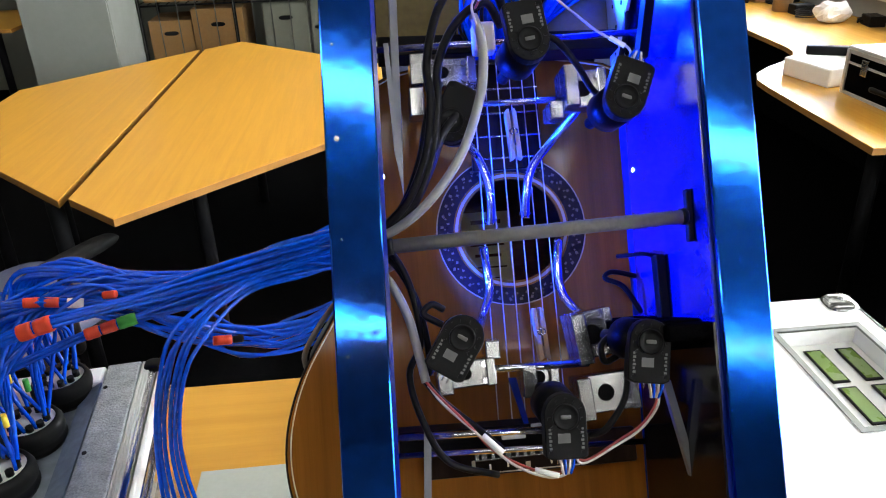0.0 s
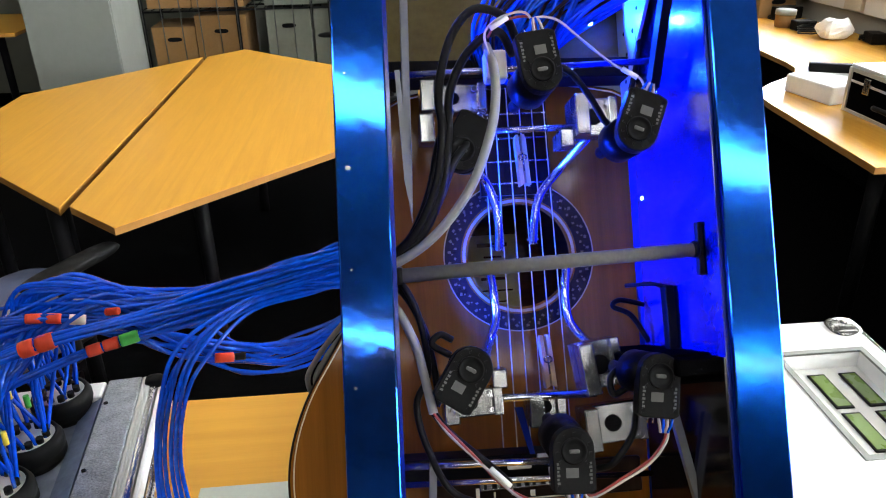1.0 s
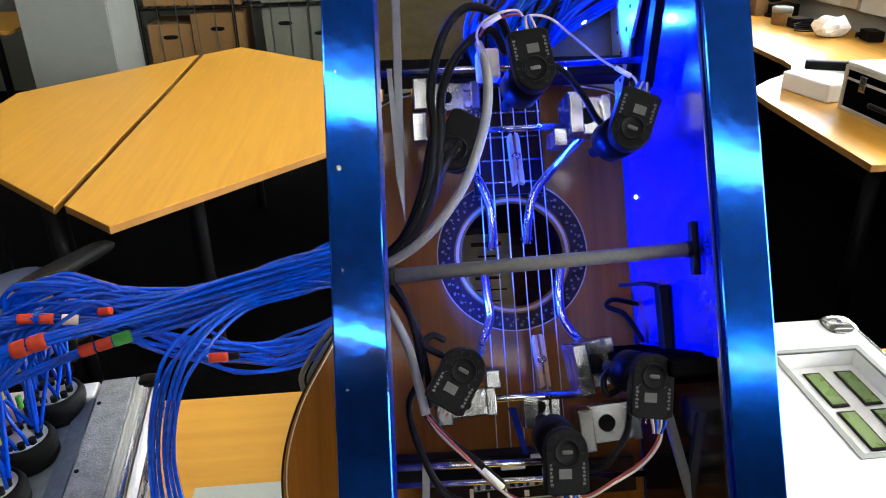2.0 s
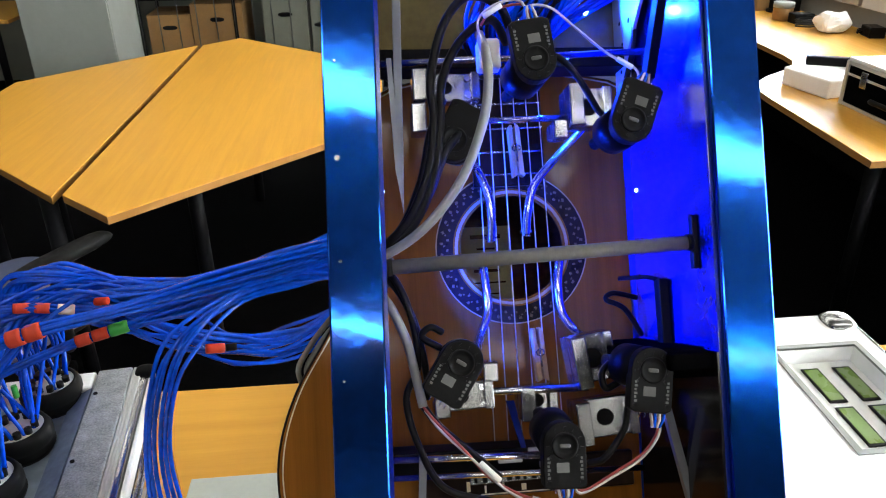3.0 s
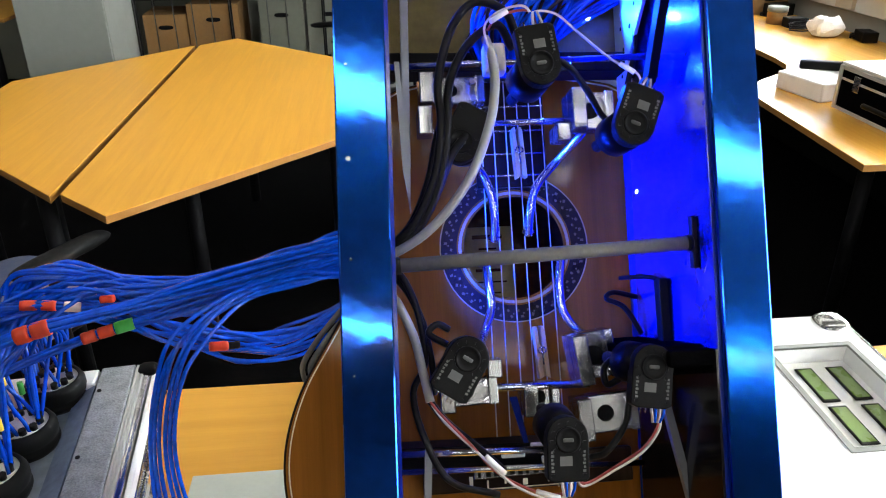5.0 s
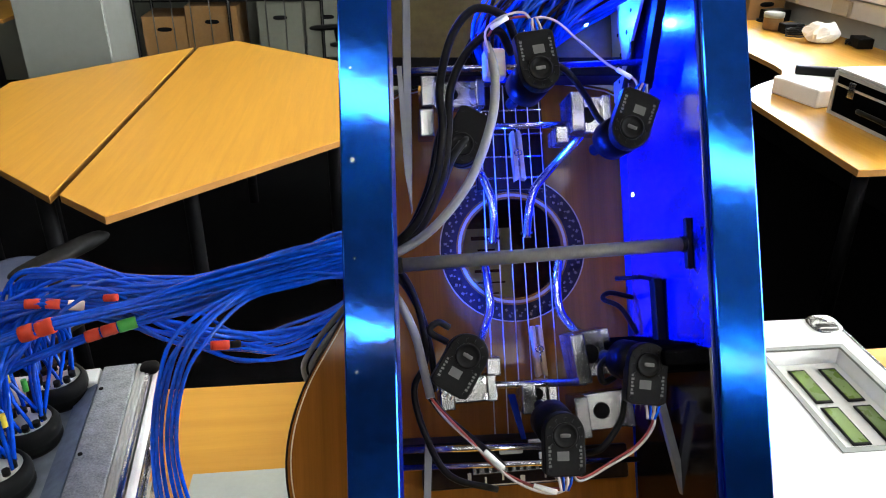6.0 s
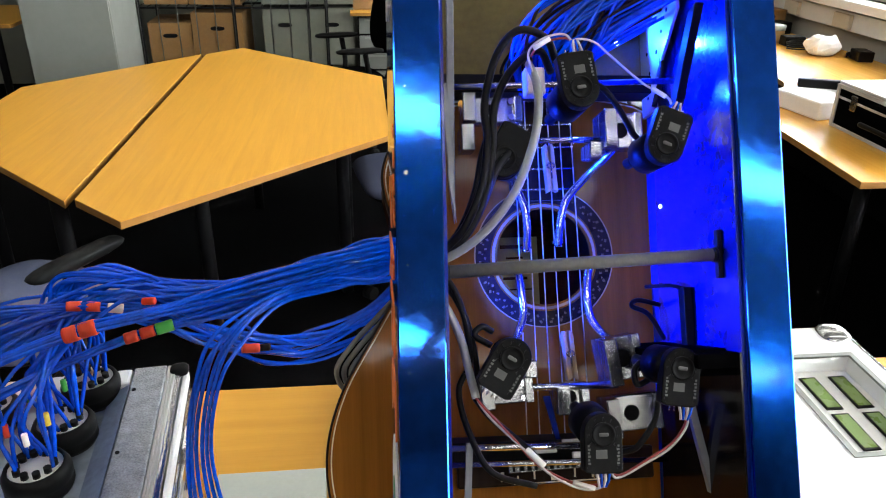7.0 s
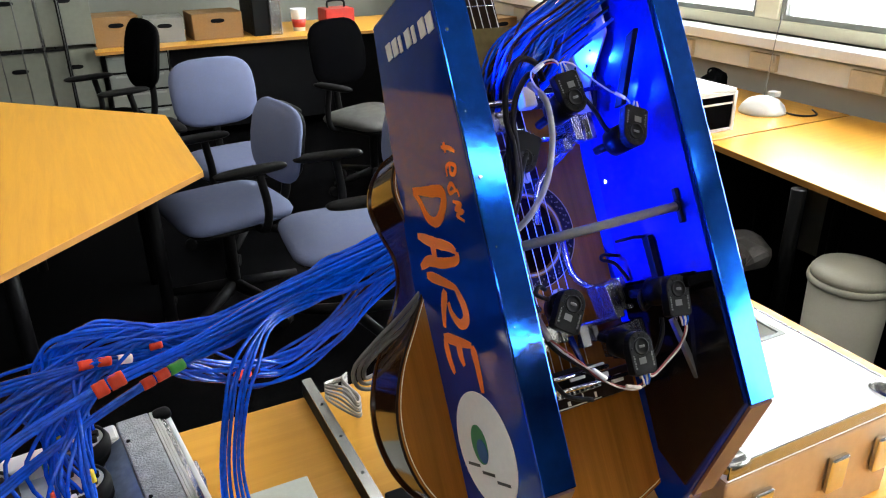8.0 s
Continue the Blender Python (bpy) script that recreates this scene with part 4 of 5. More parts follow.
# flat straps and struts
single("flat_strut", Mesh().prism([(-0.0985, 0.265), (-0.0925, 0.265), (-0.098, 0.09), (-0.1, 0.05), (-0.104, 0.09)], -0.066, -0.062), mat("strut_grey", (0.2, 0.21, 0.22), 0.4, metal=0.4), "grey pointed flat strut", "strut", MM, bevel=0.0005)
single("flat_strut", Mesh().prism([(-0.107, 0.16), (-0.1035, 0.16), (-0.1, 0.05), (-0.1045, 0.08)], -0.052, -0.049), bpy.data.materials["strut_grey"], "grey pointed flat strut", "strut", MM)
single("flat_strut", Mesh().tube([(0.077, -0.098, -0.05), (0.0905, -0.165, -0.05)], 0.004, 4, False), bpy.data.materials["strut_grey"], "grey flat strut beside the lower motor", "strut", MM)
single("flat_strut", Mesh().prism([(-0.098, -0.12), (-0.093, -0.12), (-0.098, -0.19), (-0.103, -0.19)], -0.066, -0.062), bpy.data.materials["strut_grey"], "grey flat strut near the bridge", "strut", MM)
# metal fin coloured blue to carry the LED light falling on it
single("guide_fin", Mesh().prism([(-0.031, -0.09), (-0.025, -0.09), (-0.018, -0.125), (-0.022, -0.125)], -0.09, -0.086), bpy.data.materials["blue_inside"], "thin blade beside a motor, blue LED light put into its colour", "blade", MM)
sw = thing("limit_switch", "black limit switch with a bent lever on the side panel", "switch", MM)
part("body", Mesh().span((0.0835, -0.054, -0.074), (0.0905, -0.006, -0.063)), BLACKPL, sw, bevel=0.001)
part("lever", Mesh().tube([(0.086, -0.007, -0.068), (0.080, -0.004, -0.08), (0.064, -0.004, -0.095)], 0.0018, 6), BLACKPL, sw)
single("switch_arm", Mesh().tube(smooth_path([(0.09, -0.02, -0.13), (0.07, -0.015, -0.13), (0.062, -0.02, -0.125), (0.075, -0.028, -0.12), (0.088, -0.05, -0.12)]), 0.0022, 8), BLACKPL, "small dark lever on the side panel", "lever", MM)
single("flat_strut", Mesh().prism([(0.202, 0.006), (0.200, -0.008), (0.137, -0.055), (0.137, -0.042)], 0.0775, 0.0845, 0), BLACKRUB, "black flat bar on the blue side wall", "strut", MM, bevel=0.0005)
single("clamp_block", Mesh().span((-0.043, 0.147, -0.052), (-0.027, 0.169, -0.038)), CREAM, "pale plastic clamp block beside a motor", "clamp", MM, bevel=0.002)
comb = thing("perforated_strip", "perforated aluminium strip along the lower bar", "strip", MM @ pose(-0.062, -0.149, -0.098, 0, 0, 1))
part("strip", Mesh().span((0.002, -0.003, 0), (0.062, 0.003, 0.002)), ALU, comb, bevel=0.0004)
for k in range(9):
    part("slot", Mesh().span((0.005 + 0.0062 * k, -0.0018, 0.0018), (0.005 + 0.0062 * k + (0.0036 if k % 3 else 0.0022), 0.002, 0.0023)), DARKSTEEL, comb)
for x, u, w, l in ((-0.03, -0.134, 0.018, 0.004), (0.0, -0.139, 0.016, 0.005), (-0.005, -0.128, 0.022, 0.004), (0.018, -0.147, 0.014, 0.008)):
    single("adjusting_plate", Mesh().span((x - w / 2, u - l / 2, -0.092), (x + w / 2, u + l / 2, -0.088)), PALEALU, "small bright aluminium plate under the lower motor", "plate", MM, group="adjusting plates", bevel=0.0008)
# hoses coming in over the neck
hoses = thing("hose_bundle", "bundle of thin blue hoses coming in over the guitar neck", "hoses", MM)
hr = random.Random(9)
for k in range(120):
    x0, z0 = hr.uniform(-0.042, 0.03), hr.uniform(-0.125, -0.05)
    lift = hr.uniform(-0.012, 0.03)
    part("hose", Mesh().tube(smooth_path([(x0 * 0.6 - 0.005, 0.168, -0.12), (x0 - 0.005, 0.190 + lift * 0.3, z0 - 0.01), (x0 + 0.02, 0.215 + lift, z0), (x0 + 0.075, 0.243 + lift, z0 + 0.008), (x0 + 0.12, 0.27 + lift, z0), (x0 + 0.15, 0.33, -0.12 + lift), (x0 + 0.1, 0.42, -0.2)]), 0.0015, 6), TUBEBLUE if k % 4 else BLACKRUB, hoses)

# ---- blue light-emitting diodes on the inner walls
LED_BLUE = (0.003, 0.034, 1.0)
for (x, u, n), aim, power, degrees in (
    ((0.0945, 0.068, -0.124), (-0.1, 0.06, -0.09), 0.25, 100),
    ((-0.1145, -0.012, -0.098), (0.06, 0.03, -0.12), 1.1, 104),
    ((-0.1145, 0.075, -0.118), (0.09, 0.09, -0.06), 1.0, 92),
    ((-0.1145, 0.205, -0.05), (0.09, 0.17, -0.03), 0.6, 80),
    ((0.058, 0.214, -0.112), (0.0835, 0.214, -0.085), 0.6, 120),
    ((0.035, 0.170, -0.099), (0.03, 0.10, -0.06), 0.18, 170),
):
    d = thing("blue_led", "small bright blue light-emitting diode on the inner wall", "led", MM @ pose(x, u, n), group="blue leds")
    part("lens", Mesh().cushion((0, 0, 0), (0.004, 0.004, 0.004), p=2, nu=12, nv=8), LED, d)
    start, way = Vector((x, u, n)), (Vector(aim) - Vector((x, u, n))).normalized()
    spot("blue_led_light", look(MM @ (start + way * 0.005), MM @ Vector(aim)), LED_W * power, LED_BLUE, degrees, 0.003)

# ---------------------------------------------------------------- on the work table
CTL = pose(-0.305, 0.42, 0.73, 0, 0, 6) @ pose(0.305, -0.42, 0)
ctl = thing("control_case", "open aluminium equipment case with round black cable glands", "equipment case", CTL)
part("body", Mesh().span((-0.80, -0.12, 0.0), (-0.305, 0.42, 0.19)), ALU, ctl, bevel=0.003)
part("rim", Mesh().span((-0.372, -0.12, 0.19), (-0.331, 0.42, 0.215)), ALUDULL, ctl, "hammered aluminium rim", bevel=0.002)
slope = [(-0.3985, 0.1985), (-0.3985, 0.202), (-0.3732, 0.2145), (-0.3732, 0.1985)]
part("rim_slope", Mesh().add([(x, y, z) for y in (-0.12, 0.384) for x, z in slope], [(0, 1, 2, 3), (7, 6, 5, 4), (0, 4, 5, 1), (1, 5, 6, 2), (2, 6, 7, 3), (3, 7, 4, 0)]), ALUBLUE, ctl, "blue-grey sloping inner rim")
for y in (-0.05, 0.10, 0.25, 0.37):
    part("rim_screw", Mesh().cyl((-0.366, y, 0.2148), (-0.366, y, 0.2162), 0.0026, 10), DARKSTEEL, ctl)
for x in (-0.3300, -0.3265, -0.3230):
    part("flute", Mesh().span((x, -0.12, 0.19), (x + 0.0033, 0.42, 0.2135)), PALEALU, ctl, bevel=0.0006)
part("rim_profile", Mesh().span((-0.3205, -0.12, 0.19), (-0.3125, 0.42, 0.213)), STEEL, ctl, "polished profile", bevel=0.003)
part("rim_profile", Mesh().span((-0.3115, -0.12, 0.19), (-0.305, 0.42, 0.207)), WHITE, ctl, "pale outer profile", bevel=0.002)
part("rim", Mesh().span((-0.80, 0.385, 0.19), (-0.3735, 0.42, 0.215)), WHITE, ctl, "pale rim", bevel=0.004)
part("panel", Mesh().span((-0.80, -0.12, 0.1905), (-0.374, 0.383, 0.197)), mat("panel_blue_grey", (0.40, 0.46, 0.52), 0.35, metal=0.3, vary=0.3, scale=9), ctl, "blue-grey cover plate")
part("corner_cap", Mesh().cushion((-0.315, 0.41, 0.212), (0.024, 0.024, 0.012), p=3), DARKSTEEL, ctl)
for y in (0.05, 0.28):
    part("latch", Mesh().span((-0.305, y, 0.12), (-0.296, y + 0.045, 0.185)), STEEL, ctl, "steel latch", bevel=0.002)
part("trim", Mesh().span((-0.304, -0.12, 0.16), (-0.3005, 0.42, 0.172)), STEEL, ctl)
GL = [(-0.415, 0.375), (-0.42, 0.292), (-0.422, 0.215), (-0.52, 0.33), (-0.525, 0.25)]
GL = [tuple(CTL.inverted() @ Vector((x, y, 0.73)))[:2] for x, y in GL]
for x, y in GL:
    g = part("gland", Mesh().lathe([(0.032, 0.197), (0.035, 0.203), (0.035, 0.206), (0.033, 0.209), (0.035, 0.212), (0.035, 0.222), (0.031, 0.23), (0.028, 0.23), (0.026, 0.221), (0.001, 0.221)], (x, y, 0), 30), BLACKRUB, ctl, "round black gland")
    part("gland_plate", Mesh().lathe([(0.0275, 0.222), (0.0275, 0.2275), (0.001, 0.2275)], (x, y, 0), 24), WHITEPL, g, "pale grey insert")
    for k in range(10):
        a = 2 * math.pi * k / 10
        part("tube_socket", Mesh().cyl((x + 0.019 * math.cos(a), y + 0.019 * math.sin(a), 0.2276), (x + 0.019 * math.cos(a), y + 0.019 * math.sin(a), 0.234), 0.0042, 8), BLACKRUB, g)

fb = thing("flat_box", "flat pale grey metal box on the table", "box", pose(-0.205, 0.21, 0.73))
part("body", Mesh().span((-0.075, -0.35, 0), (0.075, 0.185, 0.036)), mat("pale_grey_metal", (0.42, 0.44, 0.38), 0.4, vary=0.06), fb, bevel=0.002)
part("lid", Mesh().span((-0.076, -0.351, 0.037), (0.076, 0.186, 0.042)), bpy.data.materials["pale_grey_metal"], fb, bevel=0.0015)

bar = thing("alu_profile", "aluminium profile lying across the table", "profile", pose(-0.046, 0.47, 0.73, 0, 0, 0))
part("web", Mesh().span((-0.012, -0.3, 0), (-0.009, 0.19, 0.032)), DARKSTEEL, bar)
part("flange", Mesh().span((-0.012, -0.3, 0.0322), (0.006, 0.19, 0.0352)), ALU, bar)
for k in range(4):
    part("hole", Mesh().cyl((-0.002, -0.2 + 0.1 * k, 0.0345), (-0.002, -0.2 + 0.1 * k, 0.0356), 0.003, 10), DARKSTEEL, bar)

wc = thing("flight_case", "white-topped flight case with a recessed row of green displays", "flight case", pose(0.315, 0.0, 0.73))
W_, D_, H_ = 0.352, 0.487, 0.182
rx0, rx1, ry0, ry1, rd = 0.206, 0.322, 0.206, 0.408, 0.027
TAN = mat("case_side", (0.45, 0.30, 0.16), 0.35, metal=0.35, vary=0.12, scale=8)
part("body", Mesh().span((0, 0, 0), (W_, D_, H_ - rd - 0.003)), TAN, wc, "tan laminated side", bevel=0.003)
lid = Mesh()
lid.span((0, 0, H_ - rd), (rx0, D_, H_)).span((rx1, 0, H_ - rd), (W_, D_, H_)).span((rx0, 0, H_ - rd), (rx1, ry0, H_)).span((rx0, ry1, H_ - rd), (rx1, D_, H_))
part("lid", lid, WHITE, wc, "white painted top")
part("edge_profile", Mesh().span((-0.002, -0.003, H_ - 0.02), (W_ + 0.002, -0.0005, H_ + 0.001)), ALU, wc)
part("edge_profile", Mesh().span((W_ + 0.0005, 0.001, H_ - 0.02), (W_ + 0.003, D_, H_ + 0.001)), ALU, wc)
part("recess_floor", Mesh().span((rx0 + 0.001, ry0 + 0.001, H_ - rd - 0.002), (rx1 - 0.001, ry1 - 0.001, H_ - rd + 0.002)), WHITEPL, wc, "white recess floor")
fr = Mesh()
for a, b in (((rx0 - 0.008, ry0 - 0.008), (rx1 + 0.008, ry0)), ((rx0 - 0.008, ry1), (rx1 + 0.008, ry1 + 0.008)), ((rx0 - 0.008, ry0), (rx0, ry1)), ((rx1, ry0), (rx1 + 0.008, ry1))):
    fr.span((*a, H_ - 0.002), (*b, H_ + 0.0015))
part("recess_frame", fr, GREYPAINT, wc, "grey frame round the recess")
for i in range(2):
    for j in range(2):
        x, y = 0.239 + i * 0.045, 0.234 + j * 0.083
        d = part("display", Mesh().span((x, y, H_ - rd + 0.003), (x + 0.025, y + 0.074, H_ - rd + 0.005)), BLACKPL, wc, "black bezel", bevel=0.001)
        part("screen", Mesh().span((x + 0.003, y + 0.004, H_ - rd + 0.0052), (x + 0.022, y + 0.070, H_ - rd + 0.0056)), GREENLCD, d, "dull green screen")
for x, y in ((0.018, 0.018), (W_ - 0.018, 0.018), (W_ - 0.018, D_ - 0.018), (0.018, D_ - 0.018)):
    c = part("corner_fitting", Mesh().cushion((x, y, H_ - 0.006), (0.05, 0.05, 0.03), p=3), ALU, wc, "metal ball corner")
    part("rivet", Mesh().cushion((x, y, H_ + 0.009), (0.012, 0.012, 0.006), p=2), STEEL, c)
for x in (0.05, 0.2, 0.3):
    part("latch", Mesh().span((x, -0.011, 0.06), (x + 0.035, -0.001, 0.12)), STEEL, wc, "steel butterfly latch", bevel=0.003)

# ---------------------------------------------------------------- the big cable bundle
GL = [tuple(CTL @ Vector((x, y, 0)))[:2] for x, y in GL]
rng = random.Random(4)
bundle = thing("cable_bundle", "thick bundle of bright blue pneumatic tubes with coloured tape marks", "cables")


def jitter(p, s):
    return tuple(a + rng.uniform(-s, s) for a in p)


for k in range(44):
    gx, gy = GL[k % 5]
    a = rng.uniform(0, 2 * math.pi)
    start = (gx + 0.019 * math.cos(a), gy + 0.019 * math.sin(a), 0.955)
    lift = (gx + 0.025 * math.cos(a) + rng.uniform(-0.03, 0.0), gy + 0.02 * math.sin(a) + rng.uniform(-0.01, 0.05), 1.03 + rng.uniform(-0.015, 0.02))
    top = k % 3
    ox, oz, oy = rng.uniform(-0.03, 0.03), rng.uniform(-0.014, 0.016), rng.uniform(-0.02, 0.03)
    mid1 = (-0.36 + ox, 0.335 + oy, 1.088 + oz)
    if top == 2:
        p = [start, lift, mid1, (-0.27 + ox, 0.36 + oy, 1.03 + oz), (-0.20 + ox * 0.5, 0.383 + oy * 0.6, 0.985 + oz), (-0.13, 0.40 + oy * 0.6, 0.978 + oz), (-0.06, 0.40 + oy, 1.012 + oz), (0.0, 0.40 + oy, 1.06 + oz), (0.09, 0.42 + oy, 1.10 + oz)]
    else:
        p = [start, lift, mid1, (-0.27 + ox, 0.34 + oy, 1.078 + oz), (-0.19 + ox * 0.5, 0.355 + oy, 1.085 + oz), (-0.12, 0.375 + oy, 1.095 + oz * 1.3), (-0.06, 0.385 + oy, 1.10 + oz * 1.5), (0.0, 0.395 + oy, 1.11 + oz * 1.5), (0.09, 0.42 + oy, 1.12 + oz)]
    part("tube", Mesh().tube(smooth_path([jitter(q, 0.010) if i else q for i, q in enumerate(p)], 5), 0.0023, 7), TUBEBLUE, bundle)
for k in range(6):
    ox, oz = -0.017 + 0.005 * k + rng.uniform(-0.002, 0.002), rng.uniform(-0.01, 0.01)
    p = [(0.09, 0.42, 1.115 + oz), (-0.02, 0.39, 1.10 + oz), (-0.10, 0.368, 1.085 + oz), (-0.165, 0.335, 1.085 + oz), (-0.212 + ox, 0.27, 1.072 + oz), (-0.236 + ox, 0.245, 1.03), (-0.252 + ox, 0.235, 0.95), (-0.248 + ox * 1.4, 0.228, 0.86), (-0.228 + ox * 1.4, 0.222, 0.79 + oz)]
    part("tube", Mesh().tube(smooth_path(p, 5), 0.0023, 7), TUBEBLUE, bundle)
for k in range(20):
    gx, gy = GL[k % 5]
    a, ox, oz = rng.uniform(0, 6.28), rng.uniform(-0.014, 0.014), rng.uniform(-0.012, 0.01)
    p = [(gx + 0.019 * math.cos(a), gy + 0.019 * math.sin(a), 0.955), (gx + 0.02 * math.cos(a), gy + 0.025, 1.01), (-0.43 + ox, 0.355 + ox, 1.06 + oz), (-0.415 + ox, 0.362, 1.098 + oz), (-0.38 + ox, 0.365 + ox, 1.112 + oz), (-0.32 + ox, 0.36, 1.10 + oz), (-0.25, 0.36 + ox, 1.08 + oz), (-0.17, 0.365, 1.085 + oz), (-0.08, 0.38, 1.09 + oz), (0.05, 0.41, 1.11)]
    part("tube", Mesh().tube(smooth_path(p, 5), 0.0023, 7), TUBEBLUE, bundle)
# three tighter strands that carry the tape marks
STRANDS = [
    (11, 0.0075, [(-0.66, 0.19, 0.985), (-0.54, 0.218, 1.035), (-0.45, 0.245, 1.07), (-0.38, 0.256, 1.093), (-0.348, 0.262, 1.1), (-0.27, 0.29, 1.105), (-0.18, 0.335, 1.108), (-0.1, 0.365, 1.115), (0.0, 0.395, 1.125), (0.09, 0.42, 1.13)]),
    (7, 0.0052, [(-0.60, 0.19, 0.965), (-0.50, 0.23, 1.01), (-0.41, 0.262, 1.045), (-0.332, 0.289, 1.066), (-0.301, 0.298, 1.071), (-0.282, 0.305, 1.073), (-0.22, 0.331, 1.078), (-0.14, 0.36, 1.09), (-0.05, 0.385, 1.1), (0.09, 0.42, 1.12)]),
    (5, 0.0042, [(-0.62, 0.29, 1.06), (-0.5, 0.30, 1.095), (-0.392, 0.304, 1.102), (-0.358, 0.309, 1.097), (-0.337, 0.316, 1.09), (-0.28, 0.335, 1.08), (-0.2, 0.352, 1.075), (-0.1, 0.375, 1.09), (0.09, 0.42, 1.115)]),
]
for count, rad, line in STRANDS:
    for k in range(count):
        a, q = 2.4 * k, rad * math.sqrt((k + 0.3) / count) * 0.8
        tube_line = []
        for i, p in enumerate(line):
            spread = 1.0 if 2 <= i <= 5 else 2.2
            tube_line.append((p[0], p[1] + spread * q * math.cos(a + 0.25 * i), p[2] + spread * q * math.sin(a + 0.25 * i)))
        part("tube", Mesh().tube(smooth_path([jitter(p, 0.0008) for p in tube_line], 5), 0.0021, 6), TUBEBLUE, bundle)
marks = [((-0.38, 0.256, 1.093), (-0.366, 0.2585, 1.0962), 0.0088, REDTAPE, "red tape"), ((-0.364, 0.259, 1.0965), (-0.348, 0.262, 1.1), 0.0086, REDTAPE, "red tape"),
         ((-0.332, 0.289, 1.066), (-0.318, 0.293, 1.0683), 0.0066, REDTAPE, "red tape"), ((-0.316, 0.2937, 1.0687), (-0.301, 0.298, 1.071), 0.0064, REDTAPE, "red tape"), ((-0.300, 0.2984, 1.0711), (-0.282, 0.305, 1.073), 0.0068, GREENTAPE, "green tape"),
         ((-0.392, 0.304, 1.102), (-0.377, 0.307, 1.1), 0.0056, REDTAPE, "red tape"), ((-0.372, 0.3075, 1.0993), (-0.358, 0.309, 1.097), 0.0056, REDTAPE, "red tape"), ((-0.352, 0.311, 1.0947), (-0.337, 0.316, 1.09), 0.0056, PAPER, "white tape"),
         ((-0.315, 0.318, 1.097), (-0.301, 0.316, 1.0985), 0.0042, REDTAPE, "red tape"), ((-0.268, 0.305, 1.097), (-0.256, 0.307, 1.0985), 0.0042, YELTAPE, "yellow tape"), ((-0.219, 0.352, 1.007), (-0.199, 0.358, 1.003), 0.0058, REDTAPE, "red tape"), ((-0.198, 0.3583, 1.0028), (-0.186, 0.362, 1.001), 0.0045, BLACKRUB, "black tape")]
for i, (mt, lb) in enumerate(((GREENTAPE, "green tape"), (REDTAPE, "red tape"), (YELTAPE, "yellow tape"), (PAPER, "white tape"), (GREENTAPE, "green tape"), (YELTAPE, "yellow tape"))):
    gx, gy = GL[1 + i % 2]
    x, y, z = gx - 0.026 + 0.010 * i, gy - 0.012 + 0.006 * (i % 3), 0.995 + 0.008 * (i % 3)
    marks.append(((x, y, z), (x - 0.001, y + 0.002, z + 0.014), 0.0031, mt, lb))
for a, b, r, mt, lb in marks:
    a, b = Vector(a), Vector(b)
    mid = (a + b) / 2
    part("tape", Mesh().tube([a, a.lerp(mid, 0.5), mid, mid.lerp(b, 0.5), b], [r * 0.97, r * 1.03, r, r * 1.04, r * 0.96], 12), mt, bundle, lb)
LEADGREY = mat("lead_grey", (0.11, 0.11, 0.10), 0.45, vary=0.1)
for k in range(3):
    e = 0.010 * k
    cable("grey_lead", [(0.0, 0.15, 1.215 - e), (-0.03, 0.15, 1.19 - e), (-0.056, 0.16, 1.155 - e), (-0.08 + e * 0.6, 0.19, 1.108 - e * 0.4), (-0.098 + e * 0.8, 0.223, 1.057), (-0.09 + e * 0.5, 0.24, 1.018 + e * 0.5), (-0.06, 0.262, 0.992 + e), (-0.01, 0.285, 0.985 + e)], 0.0027, LEADGREY, "grey cable looping behind the guitar", m=Matrix.Identity(4))

for k in range(6):
    z = 0.745 + 0.006 * k
    cable("white_lead", [(-0.02 + 0.006 * k, 0.62, z), (-0.035, 0.585, z + 0.02), (-0.03 + 0.004 * k, 0.54, z + 0.03), (0.0, 0.52, z + 0.01), (0.015, 0.55, z), (0.0, 0.59, z + 0.015), (0.02, 0.63, z)], 0.0022, WIRE_W if k % 2 else GREYPL, "loop of thin pale wire behind the guitar", m=Matrix.Identity(4), seg=6)

# ---------------------------------------------------------------- on the window desks
bc = thing("instrument_case", "black case with pale aluminium edges and a white lid", "case", pose(1.715, 1.645, 0.73) @ Matrix.Diagonal((0.93, 1, 1, 1)))
part("body", Mesh().span((0.004, 0.004, 0.0125), (0.366, 0.534, 0.11)), BLACKFAB, bc)
part("lid", Mesh().span((0.004, 0.004, 0.118), (0.366, 0.534, 0.1455)), BLACKFAB, bc)
part("lid_top", Mesh().span((0.002, 0.002, 0.16), (0.368, 0.536, 0.172)), WHITEPL, bc, "pale lid surface", bevel=0.004)
part("band", Mesh().span((0, 0, 0.1105), (0.37, 0.538, 0.1175)), PALEALU, bc)
part("band", Mesh().span((0, 0, 0.146), (0.37, 0.538, 0.1595)), PALEALU, bc)
part("band", Mesh().span((0.0, 0.0, 0.001), (0.37, 0.538, 0.012)), PALEALU, bc)
for x, y in ((-0.002, -0.002), (0.354, -0.002), (-0.002, 0.522), (0.354, 0.522)):
    part("edge_profile", Mesh().span((x, y, 0), (x + 0.018, y + 0.018, 0.1605)), PALEALU, bc, bevel=0.002)
for y in (0.1, 0.4):
    part("latch", Mesh().span((-0.008, y, 0.085), (-0.0005, y + 0.035, 0.14)), STEEL, bc, "steel latch", bevel=0.002)
part("handle", Mesh().tube(smooth_path([(-0.001, 0.2, 0.05), (-0.022, 0.205, 0.06), (-0.022, 0.33, 0.06), (-0.001, 0.335, 0.05)]), 0.009), BLACKRUB, bc)

